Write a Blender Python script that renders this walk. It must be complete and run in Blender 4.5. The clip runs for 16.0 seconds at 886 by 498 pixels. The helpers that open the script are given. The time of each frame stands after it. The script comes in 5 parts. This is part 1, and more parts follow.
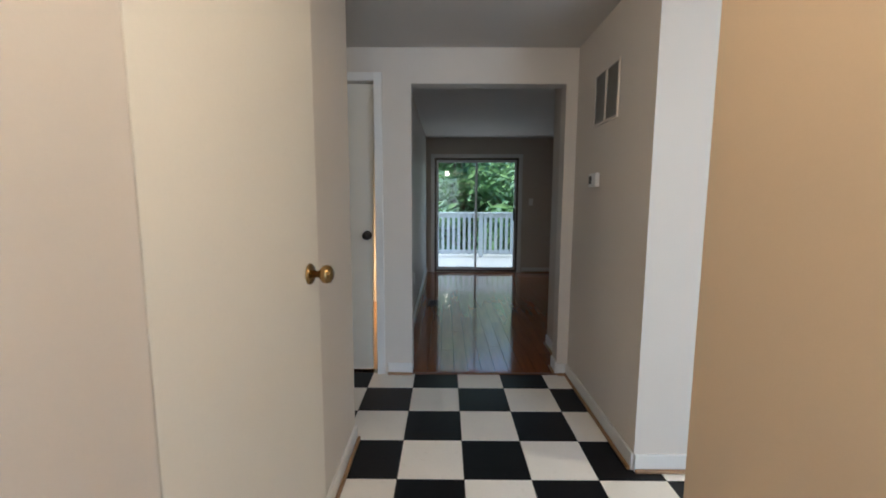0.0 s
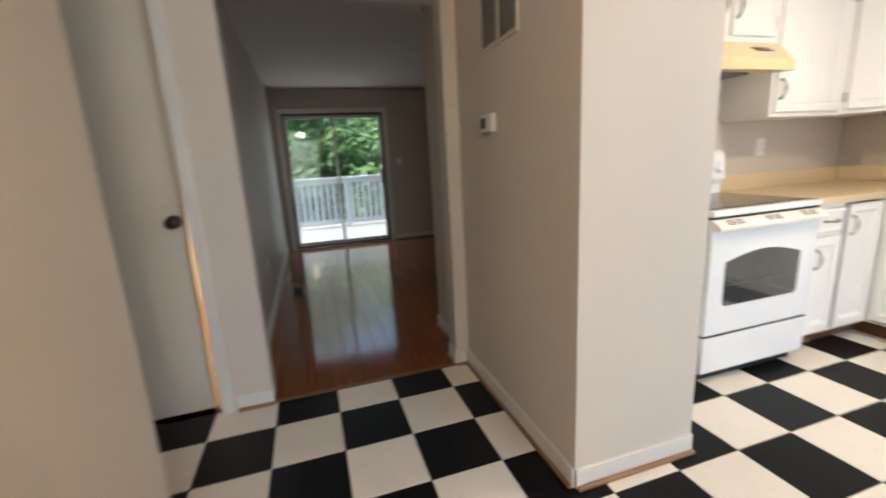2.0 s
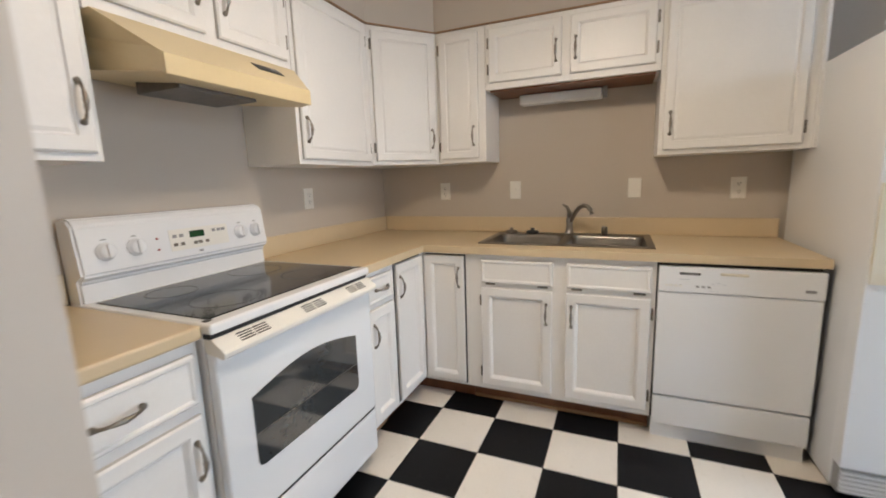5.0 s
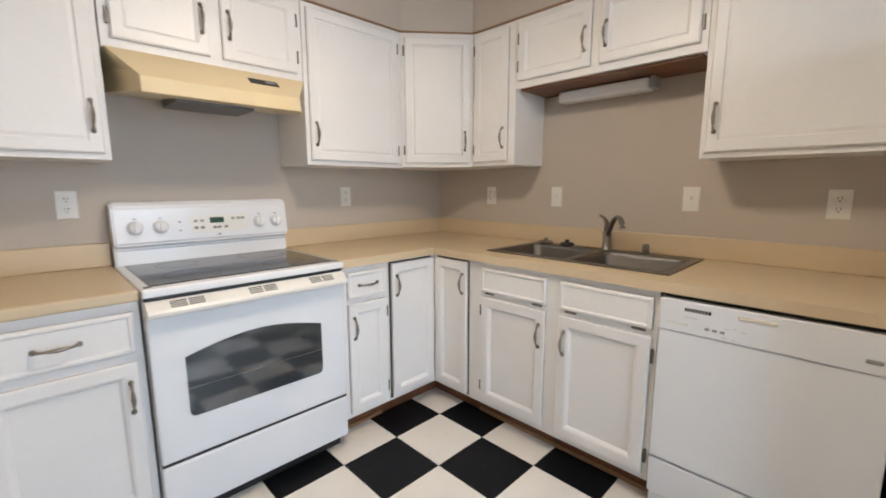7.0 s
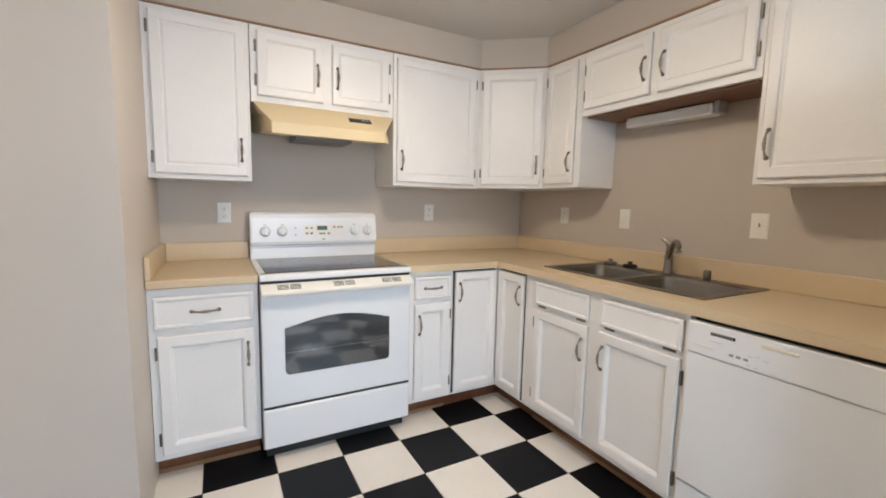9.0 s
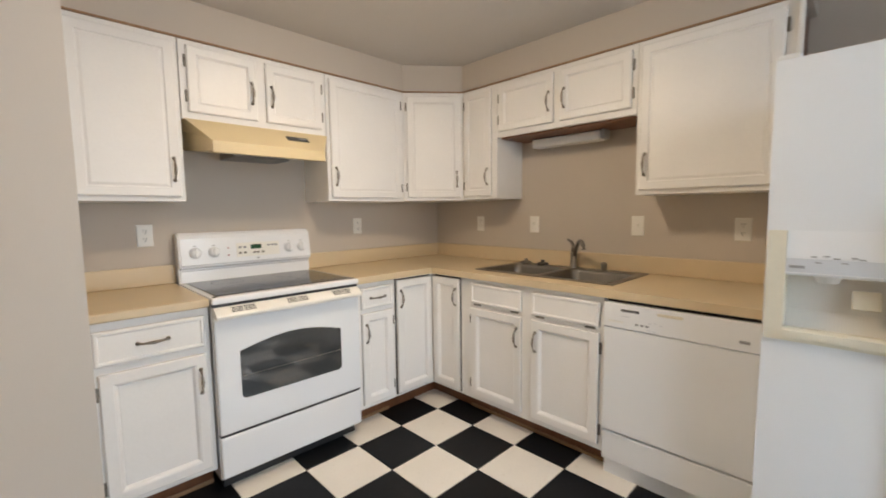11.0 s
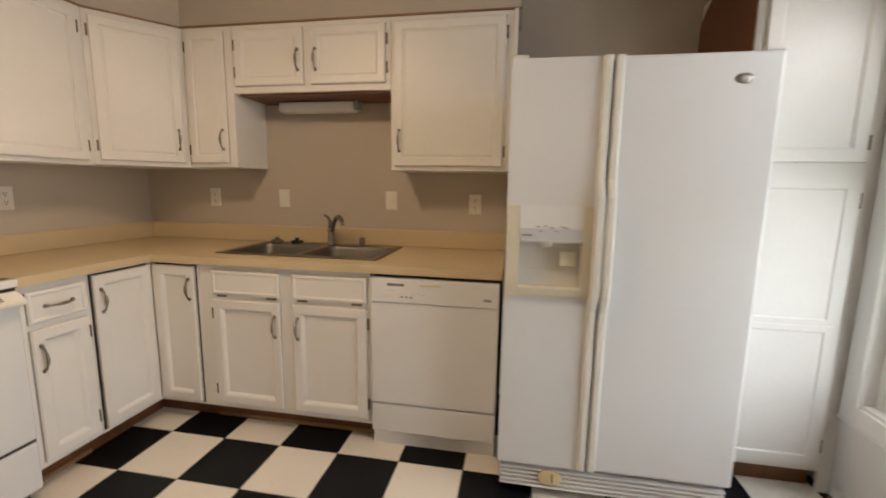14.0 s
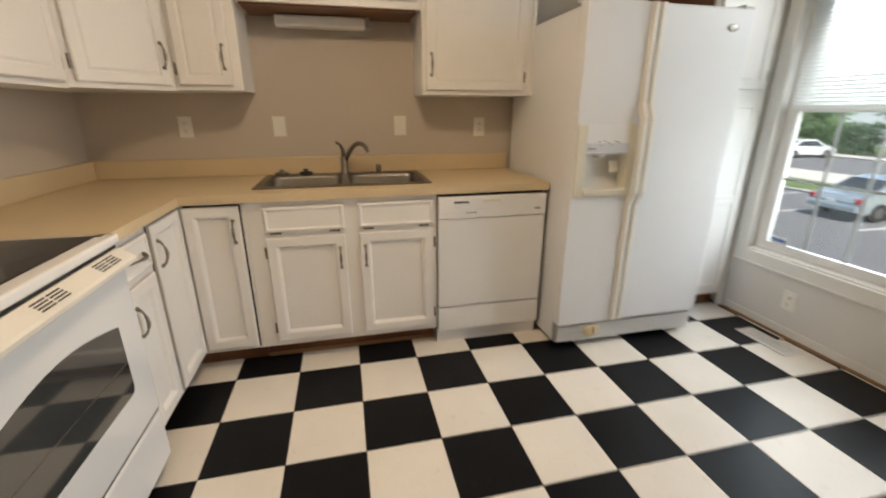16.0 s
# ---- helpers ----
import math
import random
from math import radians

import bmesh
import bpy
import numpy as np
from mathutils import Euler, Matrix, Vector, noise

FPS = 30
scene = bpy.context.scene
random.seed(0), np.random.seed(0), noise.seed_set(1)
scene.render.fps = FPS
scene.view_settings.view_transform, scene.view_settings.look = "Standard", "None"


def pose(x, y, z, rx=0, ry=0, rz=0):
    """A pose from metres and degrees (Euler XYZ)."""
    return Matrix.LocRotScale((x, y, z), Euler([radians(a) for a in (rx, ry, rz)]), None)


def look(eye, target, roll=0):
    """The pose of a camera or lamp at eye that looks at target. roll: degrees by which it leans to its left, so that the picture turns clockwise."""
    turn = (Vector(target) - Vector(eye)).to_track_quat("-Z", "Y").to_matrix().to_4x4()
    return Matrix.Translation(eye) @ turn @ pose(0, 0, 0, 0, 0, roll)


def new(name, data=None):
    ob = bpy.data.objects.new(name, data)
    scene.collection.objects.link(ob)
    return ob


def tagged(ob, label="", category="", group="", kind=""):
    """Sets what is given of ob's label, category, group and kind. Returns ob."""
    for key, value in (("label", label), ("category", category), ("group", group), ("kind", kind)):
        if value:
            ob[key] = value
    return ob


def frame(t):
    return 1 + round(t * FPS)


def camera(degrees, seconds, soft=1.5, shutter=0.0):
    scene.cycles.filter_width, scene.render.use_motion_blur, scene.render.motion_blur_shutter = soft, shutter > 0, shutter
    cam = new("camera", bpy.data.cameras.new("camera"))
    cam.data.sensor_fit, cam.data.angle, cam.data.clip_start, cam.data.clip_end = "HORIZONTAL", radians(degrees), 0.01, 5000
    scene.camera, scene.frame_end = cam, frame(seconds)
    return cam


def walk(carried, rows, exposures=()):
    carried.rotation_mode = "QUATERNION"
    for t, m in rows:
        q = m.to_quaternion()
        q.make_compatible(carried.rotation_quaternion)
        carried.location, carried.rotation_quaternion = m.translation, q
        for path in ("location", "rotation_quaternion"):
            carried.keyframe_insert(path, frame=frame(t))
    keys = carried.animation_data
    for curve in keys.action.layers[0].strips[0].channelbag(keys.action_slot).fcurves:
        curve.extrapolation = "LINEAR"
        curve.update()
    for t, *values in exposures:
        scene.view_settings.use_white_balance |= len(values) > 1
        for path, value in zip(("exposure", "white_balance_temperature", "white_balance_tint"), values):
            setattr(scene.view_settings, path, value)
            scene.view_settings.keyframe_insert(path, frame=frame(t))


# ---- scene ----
cam = camera(93.8, 16.0, soft=1.8, shutter=0.5)
PATH = [
    (0, (-0.089, 0.09, 1.256), (-0.101, 2.075, 1.019), 0.2),
    (0.5, (-0.03, 0.209, 1.25), (-0.073, 2.189, 0.967), 1.0),
    (1, (0.012, 0.389, 1.244), (-0.028, 2.362, 0.92), 0.9),
    (1.5, (-0.03, 0.569, 1.233), (0.108, 2.525, 0.841), -0.9),
    (2, (-0.024, 0.774, 1.229), (0.56, 2.639, 0.802), -3.1),
    (2.5, (0.055, 0.984, 1.277), (1.167, 2.601, 0.891), -2.9),
    (3, (0.153, 1.141, 1.272), (1.627, 2.432, 0.872), -2.5),
    (3.5, (0.303, 1.298, 1.277), (2.054, 2.188, 0.904), -3.0),
    (4, (0.521, 1.322, 1.286), (2.387, 1.928, 0.898), -2.9),
    (6.5, (1.561, 0.815, 1.25), (3.08, 2.087, 0.976), 0.3),
    (7, (1.551, 0.594, 1.254), (2.942, 1.999, 0.954), -0.1),
    (7.5, (1.602, 0.419, 1.26), (2.781, 2.011, 0.989), 0.3),
    (8, (1.658, 0.209, 1.263), (2.57, 1.97, 0.999), 1.0),
    (10.5, (1.374, 0.201, 1.27), (2.605, 1.771, 1.128), 0.1),
    (11, (1.247, 0.231, 1.287), (2.642, 1.653, 1.108), -0.7),
    (11.5, (1.191, 0.248, 1.281), (2.755, 1.477, 1.076), -0.5),
    (12, (1.209, 0.22, 1.3), (2.926, 1.217, 1.064), -0.2),
    (12.5, (1.207, 0.189, 1.296), (3.066, 0.882, 1.044), -0.0),
    (13, (1.217, 0.143, 1.312), (3.132, 0.651, 1.041), 0.6),
    (13.5, (1.231, 0.171, 1.292), (3.166, 0.581, 0.999), 1.2),
    (14, (1.329, 0.412, 1.278), (3.276, 0.758, 0.983), 0.9),
    (14.5, (1.356, 0.829, 1.284), (3.319, 1.082, 0.998), 0.2),
    (15, (1.278, 1.17, 1.283), (3.239, 1.279, 0.904), 0.0),
    (15.5, (1.239, 1.408, 1.267), (3.17, 1.274, 0.763), 0.0),
    (16, (1.099, 1.526, 1.275), (2.947, 1.096, 0.645), -0.0),
]
walk(cam, [(t, look(eye, target, roll)) for t, eye, target, roll in PATH], [(0.0, 1.75, 5350, 7), (1.0, 1.82, 5450, 7), (2.0, 2.0, 6150, 11), (3.0, 1.85, 6100, 12), (4.0, 1.42, 6100, 12), (6.5, 1.48, 5800, 12), (8.0, 1.55, 5800, 12), (11.0, 1.43, 6350, 12), (13.5, 0.9, 7550, 17), (14.5, 1.1, 7500, 16), (16.0, 1.18, 7100, 13)])

# ---------------------------------------------------------------- light
world = bpy.data.worlds.new("sky")
scene.world = world
world.use_nodes = True
wn = world.node_tree
sky = wn.nodes.new("ShaderNodeTexSky")
sky.sky_type = 'NISHITA'
sky.sun_disc = False
sky.sun_elevation = radians(60)
sky.sun_rotation = radians(270)
wn.links.new(sky.outputs[0], wn.nodes["Background"].inputs[0])
wn.nodes["Background"].inputs[1].default_value = 0.12


def lamp(name, kind, m, energy, color, size=0.1, size_y=None, spread=math.pi):
    data = bpy.data.lights.new(name, kind)
    data.energy, data.color = energy, color
    if kind == 'AREA':
        data.spread = spread
        data.shape, data.size, data.size_y = 'RECTANGLE', size, size_y or size
    elif kind == 'SUN':
        data.angle = size
    else:
        data.shadow_soft_size = size
    ob = new(name, data)
    ob.matrix_world = m
    return ob


SUN_DIR = Vector((math.sin(radians(270)) * math.cos(radians(60)), math.cos(radians(270)) * math.cos(radians(60)), math.sin(radians(60))))
lamp("sun", 'SUN', look(SUN_DIR * 30, (0, 0, 0)), 2.8, (1, 0.95, 0.88), radians(6))
lamp("window_daylight", 'AREA', look((2.29, -1.17, 1.27), (2.29, 1, 0.50)), 19, (0.80, 0.90, 1.0), 1.40, 1.60, radians(155))
lamp("entry_daylight", 'AREA', look((-0.05, -1.07, 1.1), (-0.05, 1, 0.9)), 1.6, (0.92, 0.96, 1.0), 0.85, 1.9)
lamp("kitchen_bulb", 'AREA', look((2.29, 1.455, 2.20), (2.29, 1.455, 0), 0), 4.4, (1.0, 0.80, 0.57), 0.24)
lamp("foyer_bulb", 'POINT', pose(-0.05, 0.25, 2.14), 4.3, (1.0, 0.77, 0.53), 0.10)
lamp("back_room_bulb", 'POINT', pose(-1.15, 4.5, 0.5), 7, (1.0, 0.66, 0.32), 0.08)
lamp("slider_daylight", 'AREA', look((0.45, 7.36, 1.0), (0.45, 4, 0.7)), 1.2, (1.0, 0.97, 0.90), 1.36, 1.85)


# ---------------------------------------------------------------- materials
def mat(name, col, rough=0.5, metal=0.0, vary=0.06, scale=3.0, fine=60.0, bump=0.02, spec=0.5, stretch=(1, 1, 1), by_object=0.0, coat=0.0, wear=0.0, wear_col=(0.2, 0.16, 0.12)):
    m = bpy.data.materials.new(name)
    m.use_nodes = True
    t = m.node_tree
    b = t.nodes["Principled BSDF"]
    L = t.links.new
    co = t.nodes.new("ShaderNodeTexCoord")
    mp = t.nodes.new("ShaderNodeMapping")
    mp.inputs["Scale"].default_value = stretch
    geo = t.nodes.new("ShaderNodeNewGeometry")
    L(geo.outputs["Position"], mp.inputs[0])
    big = t.nodes.new("ShaderNodeTexNoise")
    big.inputs["Scale"].default_value = scale
    big.inputs["Detail"].default_value = 4
    small = t.nodes.new("ShaderNodeTexNoise")
    small.inputs["Scale"].default_value = fine
    small.inputs["Detail"].default_value = 3
    L(mp.outputs[0], big.inputs["Vector"])
    L(mp.outputs[0], small.inputs["Vector"])
    add = t.nodes.new("ShaderNodeMath")
    add.operation = 'MULTIPLY_ADD'
    L(small.outputs[0], add.inputs[0])
    add.inputs[1].default_value = 0.5
    L(big.outputs[0], add.inputs[2])
    rng = t.nodes.new("ShaderNodeMapRange")
    rng.inputs["From Min"].default_value, rng.inputs["From Max"].default_value = 0.35, 1.15
    rng.inputs["To Min"].default_value, rng.inputs["To Max"].default_value = 1 - vary, 1 + vary
    L(add.outputs[0], rng.inputs[0])
    value = rng.outputs[0]
    if by_object:
        info = t.nodes.new("ShaderNodeObjectInfo")
        r2 = t.nodes.new("ShaderNodeMapRange")
        r2.inputs["To Min"].default_value, r2.inputs["To Max"].default_value = 1 - by_object, 1 + by_object
        L(info.outputs["Random"], r2.inputs[0])
        mul = t.nodes.new("ShaderNodeMath")
        mul.operation = 'MULTIPLY'
        L(value, mul.inputs[0])
        L(r2.outputs[0], mul.inputs[1])
        value = mul.outputs[0]
    sc = t.nodes.new("ShaderNodeVectorMath")
    sc.operation = 'SCALE'
    sc.inputs[0].default_value = col
    L(value, sc.inputs["Scale"])
    colour = sc.outputs[0]
    if wear:
        w = t.nodes.new("ShaderNodeTexNoise")
        w.inputs["Scale"].default_value = 23
        w.inputs["Detail"].default_value = 6
        L(geo.outputs["Position"], w.inputs["Vector"])
        wr = t.nodes.new("ShaderNodeMapRange")
        wr.inputs["From Min"].default_value, wr.inputs["From Max"].default_value = 0.62, 0.72
        wr.inputs["To Max"].default_value = wear
        L(w.outputs[0], wr.inputs[0])
        mx = t.nodes.new("ShaderNodeMix")
        mx.data_type = 'RGBA'
        L(wr.outputs[0], mx.inputs[0])
        L(colour, mx.inputs[6])
        mx.inputs[7].default_value = (*wear_col, 1)
        colour = mx.outputs[2]
    L(colour, b.inputs["Base Color"])
    rr = t.nodes.new("ShaderNodeMapRange")
    rr.inputs["To Min"].default_value, rr.inputs["To Max"].default_value = rough * 0.88, min(rough * 1.12, 1)
    L(big.outputs[0], rr.inputs[0])
    L(rr.outputs[0], b.inputs["Roughness"])
    b.inputs["Metallic"].default_value = metal
    b.inputs["Specular IOR Level"].default_value = spec
    b.inputs["Coat Weight"].default_value = coat
    b.inputs["Coat Roughness"].default_value = 0.08
    if bump:
        bp = t.nodes.new("ShaderNodeBump")
        bp.inputs["Strength"].default_value = 0.35
        bp.inputs["Distance"].default_value = bump * 0.05
        L(add.outputs[0], bp.inputs["Height"])
        L(bp.outputs[0], b.inputs["Normal"])
    return m


def glass(name, tint=(0.95, 0.98, 0.97), rough=0.0, ior=1.5):
    m = bpy.data.materials.new(name)
    m.use_nodes = True
    t = m.node_tree
    t.nodes.remove(t.nodes["Principled BSDF"])
    tr, gl, lw, pw, ma, mx = (t.nodes.new(n) for n in ("ShaderNodeBsdfTransparent", "ShaderNodeBsdfGlossy", "ShaderNodeLayerWeight", "ShaderNodeMath", "ShaderNodeMath", "ShaderNodeMixShader"))
    tr.inputs[0].default_value = (*tint, 1)
    gl.inputs["Roughness"].default_value = rough
    base = ((ior - 1) / (ior + 1)) ** 2
    pw.operation, ma.operation = 'POWER', 'MULTIPLY_ADD'
    pw.inputs[1].default_value = 5.0
    ma.inputs[1].default_value, ma.inputs[2].default_value = 1 - base, base
    L = t.links.new
    L(lw.outputs["Facing"], pw.inputs[0])
    L(pw.outputs[0], ma.inputs[0])
    L(ma.outputs[0], mx.inputs[0])
    L(tr.outputs[0], mx.inputs[1])
    L(gl.outputs[0], mx.inputs[2])
    L(mx.outputs[0], t.nodes["Material Output"].inputs[0])
    return m


def glow(name, col, strength):
    m = bpy.data.materials.new(name)
    m.use_nodes = True
    b = m.node_tree.nodes["Principled BSDF"]
    b.inputs["Base Color"].default_value = (0.8, 0.8, 0.78, 1)
    b.inputs["Emission Color"].default_value = (*col, 1)
    b.inputs["Emission Strength"].default_value = strength
    return m


WALL = mat("wall_paint_warm_grey", (0.55, 0.49, 0.42), 0.62, vary=0.03, scale=1.3, fine=180, bump=0.02)
TAN = mat("tan_wall_paint", (0.52, 0.39, 0.25), 0.55, vary=0.03, scale=1.2, fine=180, bump=0.02)
HALL = mat("hall_wall_paint_cream", (0.66, 0.60, 0.53), 0.6, vary=0.03, scale=1.2, fine=180, bump=0.02)
CEIL = mat("ceiling_paint", (0.60, 0.56, 0.51), 0.85, vary=0.05, scale=2.0, fine=95, bump=0.22)
TRIM = mat("trim_white_gloss", (0.76, 0.74, 0.70), 0.35, vary=0.04, scale=5, fine=90)
DOORP = mat("door_paint_cream", (0.72, 0.675, 0.585), 0.45, vary=0.035, scale=2, fine=120)
CAB = mat("cabinet_white_paint", (0.85, 0.835, 0.81), 0.36, spec=0.38, vary=0.035, scale=4, fine=70, bump=0.03)
# Darker grey on the edge faces of cabinet doors and drawer fronts.
CABIN = mat("cabinet_edge_grey", (0.56, 0.54, 0.51), 0.6, vary=0.15, scale=9, fine=90)
APPL = mat("appliance_white_enamel", (0.87, 0.88, 0.89), 0.25, vary=0.015, scale=2, fine=150, bump=0.004, coat=0.3)
OVENW = mat("white_glass_oven_door", (0.84, 0.86, 0.88), 0.07, vary=0.01, scale=2, fine=150, bump=0.0, coat=0.5)
PEBBLE = mat("fridge_pebbled_white", (0.80, 0.81, 0.82), 0.42, vary=0.02, scale=3, fine=400, bump=0.03)
CREAM = mat("yellowed_cream_plastic", (0.76, 0.71, 0.58), 0.4, vary=0.06, scale=6, fine=60)
RAILP = mat("off_white_handle", (0.83, 0.81, 0.75), 0.35, vary=0.04, scale=6, fine=60)
ALMOND = mat("almond_hood_enamel", (0.71, 0.58, 0.34), 0.35, vary=0.05, scale=4, fine=80)
COUNTER = mat("almond_laminate", (0.66, 0.53, 0.34), 0.36, vary=0.05, scale=7, fine=260, bump=0.004)
BLACKT = mat("black_vinyl_tile", (0.006, 0.0065, 0.008), 0.36, spec=0.18, vary=0.35, scale=5, fine=70, by_object=0.25, wear=0.03, wear_col=(0.16, 0.16, 0.15))
WHITET = mat("white_vinyl_tile", (0.86, 0.81, 0.73), 0.36, vary=0.05, scale=5, fine=80, by_object=0.035, wear=0.14, wear_col=(0.45, 0.38, 0.28))
GROUT = mat("tile_joint", (0.12, 0.10, 0.08), 0.9, vary=0.3)
OAK = mat("red_oak_plank", (0.25, 0.080, 0.026), 0.11, vary=0.28, scale=2.5, fine=24, stretch=(14, 1, 1), by_object=0.14, bump=0.002, coat=0.0)
BROWN = mat("stained_wood_brown", (0.16, 0.062, 0.024), 0.45, vary=0.3, scale=4, fine=30, stretch=(6, 6, 1))
SHOE = mat("oak_shoe_moulding", (0.30, 0.17, 0.08), 0.45, vary=0.25, scale=6, fine=40)
SINKM = mat("dull_sink_steel", (0.24, 0.225, 0.205), 0.36, 1.0, vary=0.14, scale=6, fine=120, bump=0.004)
STEEL = mat("brushed_stainless", (0.30, 0.28, 0.25), 0.34, 1.0, vary=0.12, scale=6, fine=120, bump=0.004)
PEWTER = mat("aged_pewter", (0.30, 0.27, 0.23), 0.34, 1.0, vary=0.3, scale=30, fine=200)
HINGE = mat("dull_hinge_metal", (0.22, 0.20, 0.17), 0.45, 0.9, vary=0.3, scale=30, fine=200)
BRASS = mat("antique_brass", (0.38, 0.24, 0.09), 0.26, 1.0, vary=0.3, scale=25, fine=150)
BRONZE = mat("dark_bronze", (0.05, 0.04, 0.035), 0.35, 0.9, vary=0.2, scale=25, fine=150)
BLACKG = mat("black_glass", (0.008, 0.008, 0.009), 0.10, vary=0.2, scale=4, fine=90, bump=0.0)
OVENG = mat("oven_window_glass", (0.05, 0.055, 0.058), 0.05, spec=1.0, coat=0.6, vary=0.2, scale=3, fine=60, bump=0.0)
DARK = mat("dark_plastic", (0.02, 0.02, 0.02), 0.5, vary=0.2)
GREYP = mat("grey_print", (0.32, 0.32, 0.32), 0.5, vary=0.1)
RINGP = mat("faint_burner_print", (0.035, 0.035, 0.037), 0.4, vary=0.1)
LEDG = mat("green_display", (0.02, 0.07, 0.03), 0.2, vary=0.2)
VENTP = mat("beige_vent_metal", (0.36, 0.32, 0.25), 0.5, vary=0.08)
PLATE = mat("ivory_wall_plate", (0.84, 0.82, 0.76), 0.35, vary=0.03)
FILTER = mat("mesh_filter", (0.20, 0.19, 0.18), 0.5, 0.6, vary=0.3, scale=40, fine=300)
ALU = mat("bronze_aluminium", (0.10, 0.085, 0.07), 0.4, 0.6, vary=0.15, scale=8, fine=120)
SASH = mat("mill_aluminium", (0.55, 0.55, 0.54), 0.42, 0.5, vary=0.08, scale=8, fine=120)
VINYL = mat("white_window_vinyl", (0.74, 0.73, 0.71), 0.4, vary=0.03)
# White grille bars; their shade against the daylight is put into this grey.
MUNT = mat("shaded_white_grille_bar", (0.42, 0.42, 0.41), 0.5, vary=0.04)
FRONTP = mat("front_wall_paint_pale_grey", (0.70, 0.68, 0.65), 0.6, vary=0.03, scale=1.3, fine=180)
BLIND = mat("white_blind_slat", (0.84, 0.84, 0.83), 0.5, vary=0.02)
bt = BLIND.node_tree
b_tl, b_mx = bt.nodes.new("ShaderNodeBsdfTranslucent"), bt.nodes.new("ShaderNodeMixShader")
b_tl.inputs[0].default_value = (0.8, 0.8, 0.78, 1)
b_mx.inputs[0].default_value = 0.7
bt.links.new(bt.nodes["Principled BSDF"].outputs[0], b_mx.inputs[1])
bt.links.new(b_tl.outputs[0], b_mx.inputs[2])
bt.links.new(b_mx.outputs[0], bt.nodes["Material Output"].inputs[0])
KEYGREY = mat("pale_key_strip", (0.62, 0.64, 0.67), 0.4, vary=0.03)
GLASS = glass("clear_glass")
LAMPG = glow("lamp_glass", (1.0, 0.78, 0.52), 9.0)
TUBE = mat("white_diffuser", (0.80, 0.79, 0.76), 0.4, vary=0.03)
ASPHALT = mat("asphalt", (0.12, 0.12, 0.125), 0.9, vary=0.2, scale=1.2, fine=60, bump=0.2)
CONCRETE = mat("concrete_kerb", (0.45, 0.43, 0.40), 0.85, vary=0.12, scale=2, fine=50, bump=0.1)
LAWN = mat("lawn", (0.09, 0.14, 0.035), 0.95, vary=0.35, scale=2, fine=40, bump=0.4)
SIDING = mat("beige_vinyl_siding", (0.60, 0.50, 0.36), 0.55, vary=0.05, scale=3, fine=80)
BLUEWALL = mat("pale_blue_siding", (0.48, 0.55, 0.60), 0.6, vary=0.05)
ROOF = mat("roof_shingle", (0.10, 0.09, 0.085), 0.9, vary=0.3, scale=3, fine=30)
CARP = mat("car_silver_paint", (0.42, 0.48, 0.50), 0.25, 0.5, vary=0.03, coat=0.8)
CARW = mat("car_white_paint", (0.75, 0.76, 0.77), 0.25, 0.0, vary=0.03, coat=0.8)
CARG = mat("car_glass", (0.03, 0.035, 0.04), 0.08, vary=0.1, bump=0)
RUBBER = mat("tyre_rubber", (0.02, 0.02, 0.02), 0.8, vary=0.2)
REDL = mat("red_lens", (0.35, 0.03, 0.03), 0.2, vary=0.1)
DECK = mat("grey_deck_board", (0.30, 0.285, 0.265), 0.8, vary=0.15, scale=3, fine=40, by_object=0.08, stretch=(1, 8, 1))
RAIL = mat("white_rail_paint", (0.60, 0.60, 0.58), 0.5, vary=0.05)
BARK = mat("bark", (0.09, 0.065, 0.045), 0.95, vary=0.35, scale=6, fine=40, bump=0.5)
LEAF = mat("leaf_green", (0.17, 0.27, 0.13), 0.55, vary=0.45, scale=1.3, fine=6, bump=0)
LEAFD = mat("leaf_dark_green", (0.12, 0.20, 0.09), 0.6, vary=0.45, scale=1.3, fine=6, bump=0)
for leaf_mat, through_col in ((LEAF, (0.34, 0.50, 0.18)), (LEAFD, (0.20, 0.33, 0.12))):
    t_ = leaf_mat.node_tree
    tl, mx_ = t_.nodes.new("ShaderNodeBsdfTranslucent"), t_.nodes.new("ShaderNodeMixShader")
    tl.inputs[0].default_value = (*through_col, 1)
    mx_.inputs[0].default_value = 0.4
    t_.links.new(t_.nodes["Principled BSDF"].outputs[0], mx_.inputs[1])
    t_.links.new(tl.outputs[0], mx_.inputs[2])
    t_.links.new(mx_.outputs[0], t_.nodes["Material Output"].inputs[0])


# ---------------------------------------------------------------- mesh helpers
def box(bm, x0, x1, y0, y1, z0, z1):
    v = [bm.verts.new(p) for p in ((x0, y0, z0), (x1, y0, z0), (x1, y1, z0), (x0, y1, z0), (x0, y0, z1), (x1, y0, z1), (x1, y1, z1), (x0, y1, z1))]
    for q in ((3, 2, 1, 0), (4, 5, 6, 7), (0, 1, 5, 4), (1, 2, 6, 5), (2, 3, 7, 6), (3, 0, 4, 7)):
        bm.faces.new([v[i] for i in q])


def boxes(*bounds, bevel=0.0, seg=2):
    bm = bmesh.new()
    for b in bounds:
        box(bm, *b)
    if bevel:
        bmesh.ops.bevel(bm, geom=bm.edges[:], offset=bevel, segments=seg, affect='EDGES', profile=0.5)
    return bm


def mesh_of(name, bm, material, smooth=False):
    bmesh.ops.recalc_face_normals(bm, faces=bm.faces[:])
    me = bpy.data.meshes.new(name)
    if smooth:
        for f in bm.faces:
            f.smooth = True
    bm.to_mesh(me)
    bm.free()
    if material:
        me.materials.append(material)
    return me


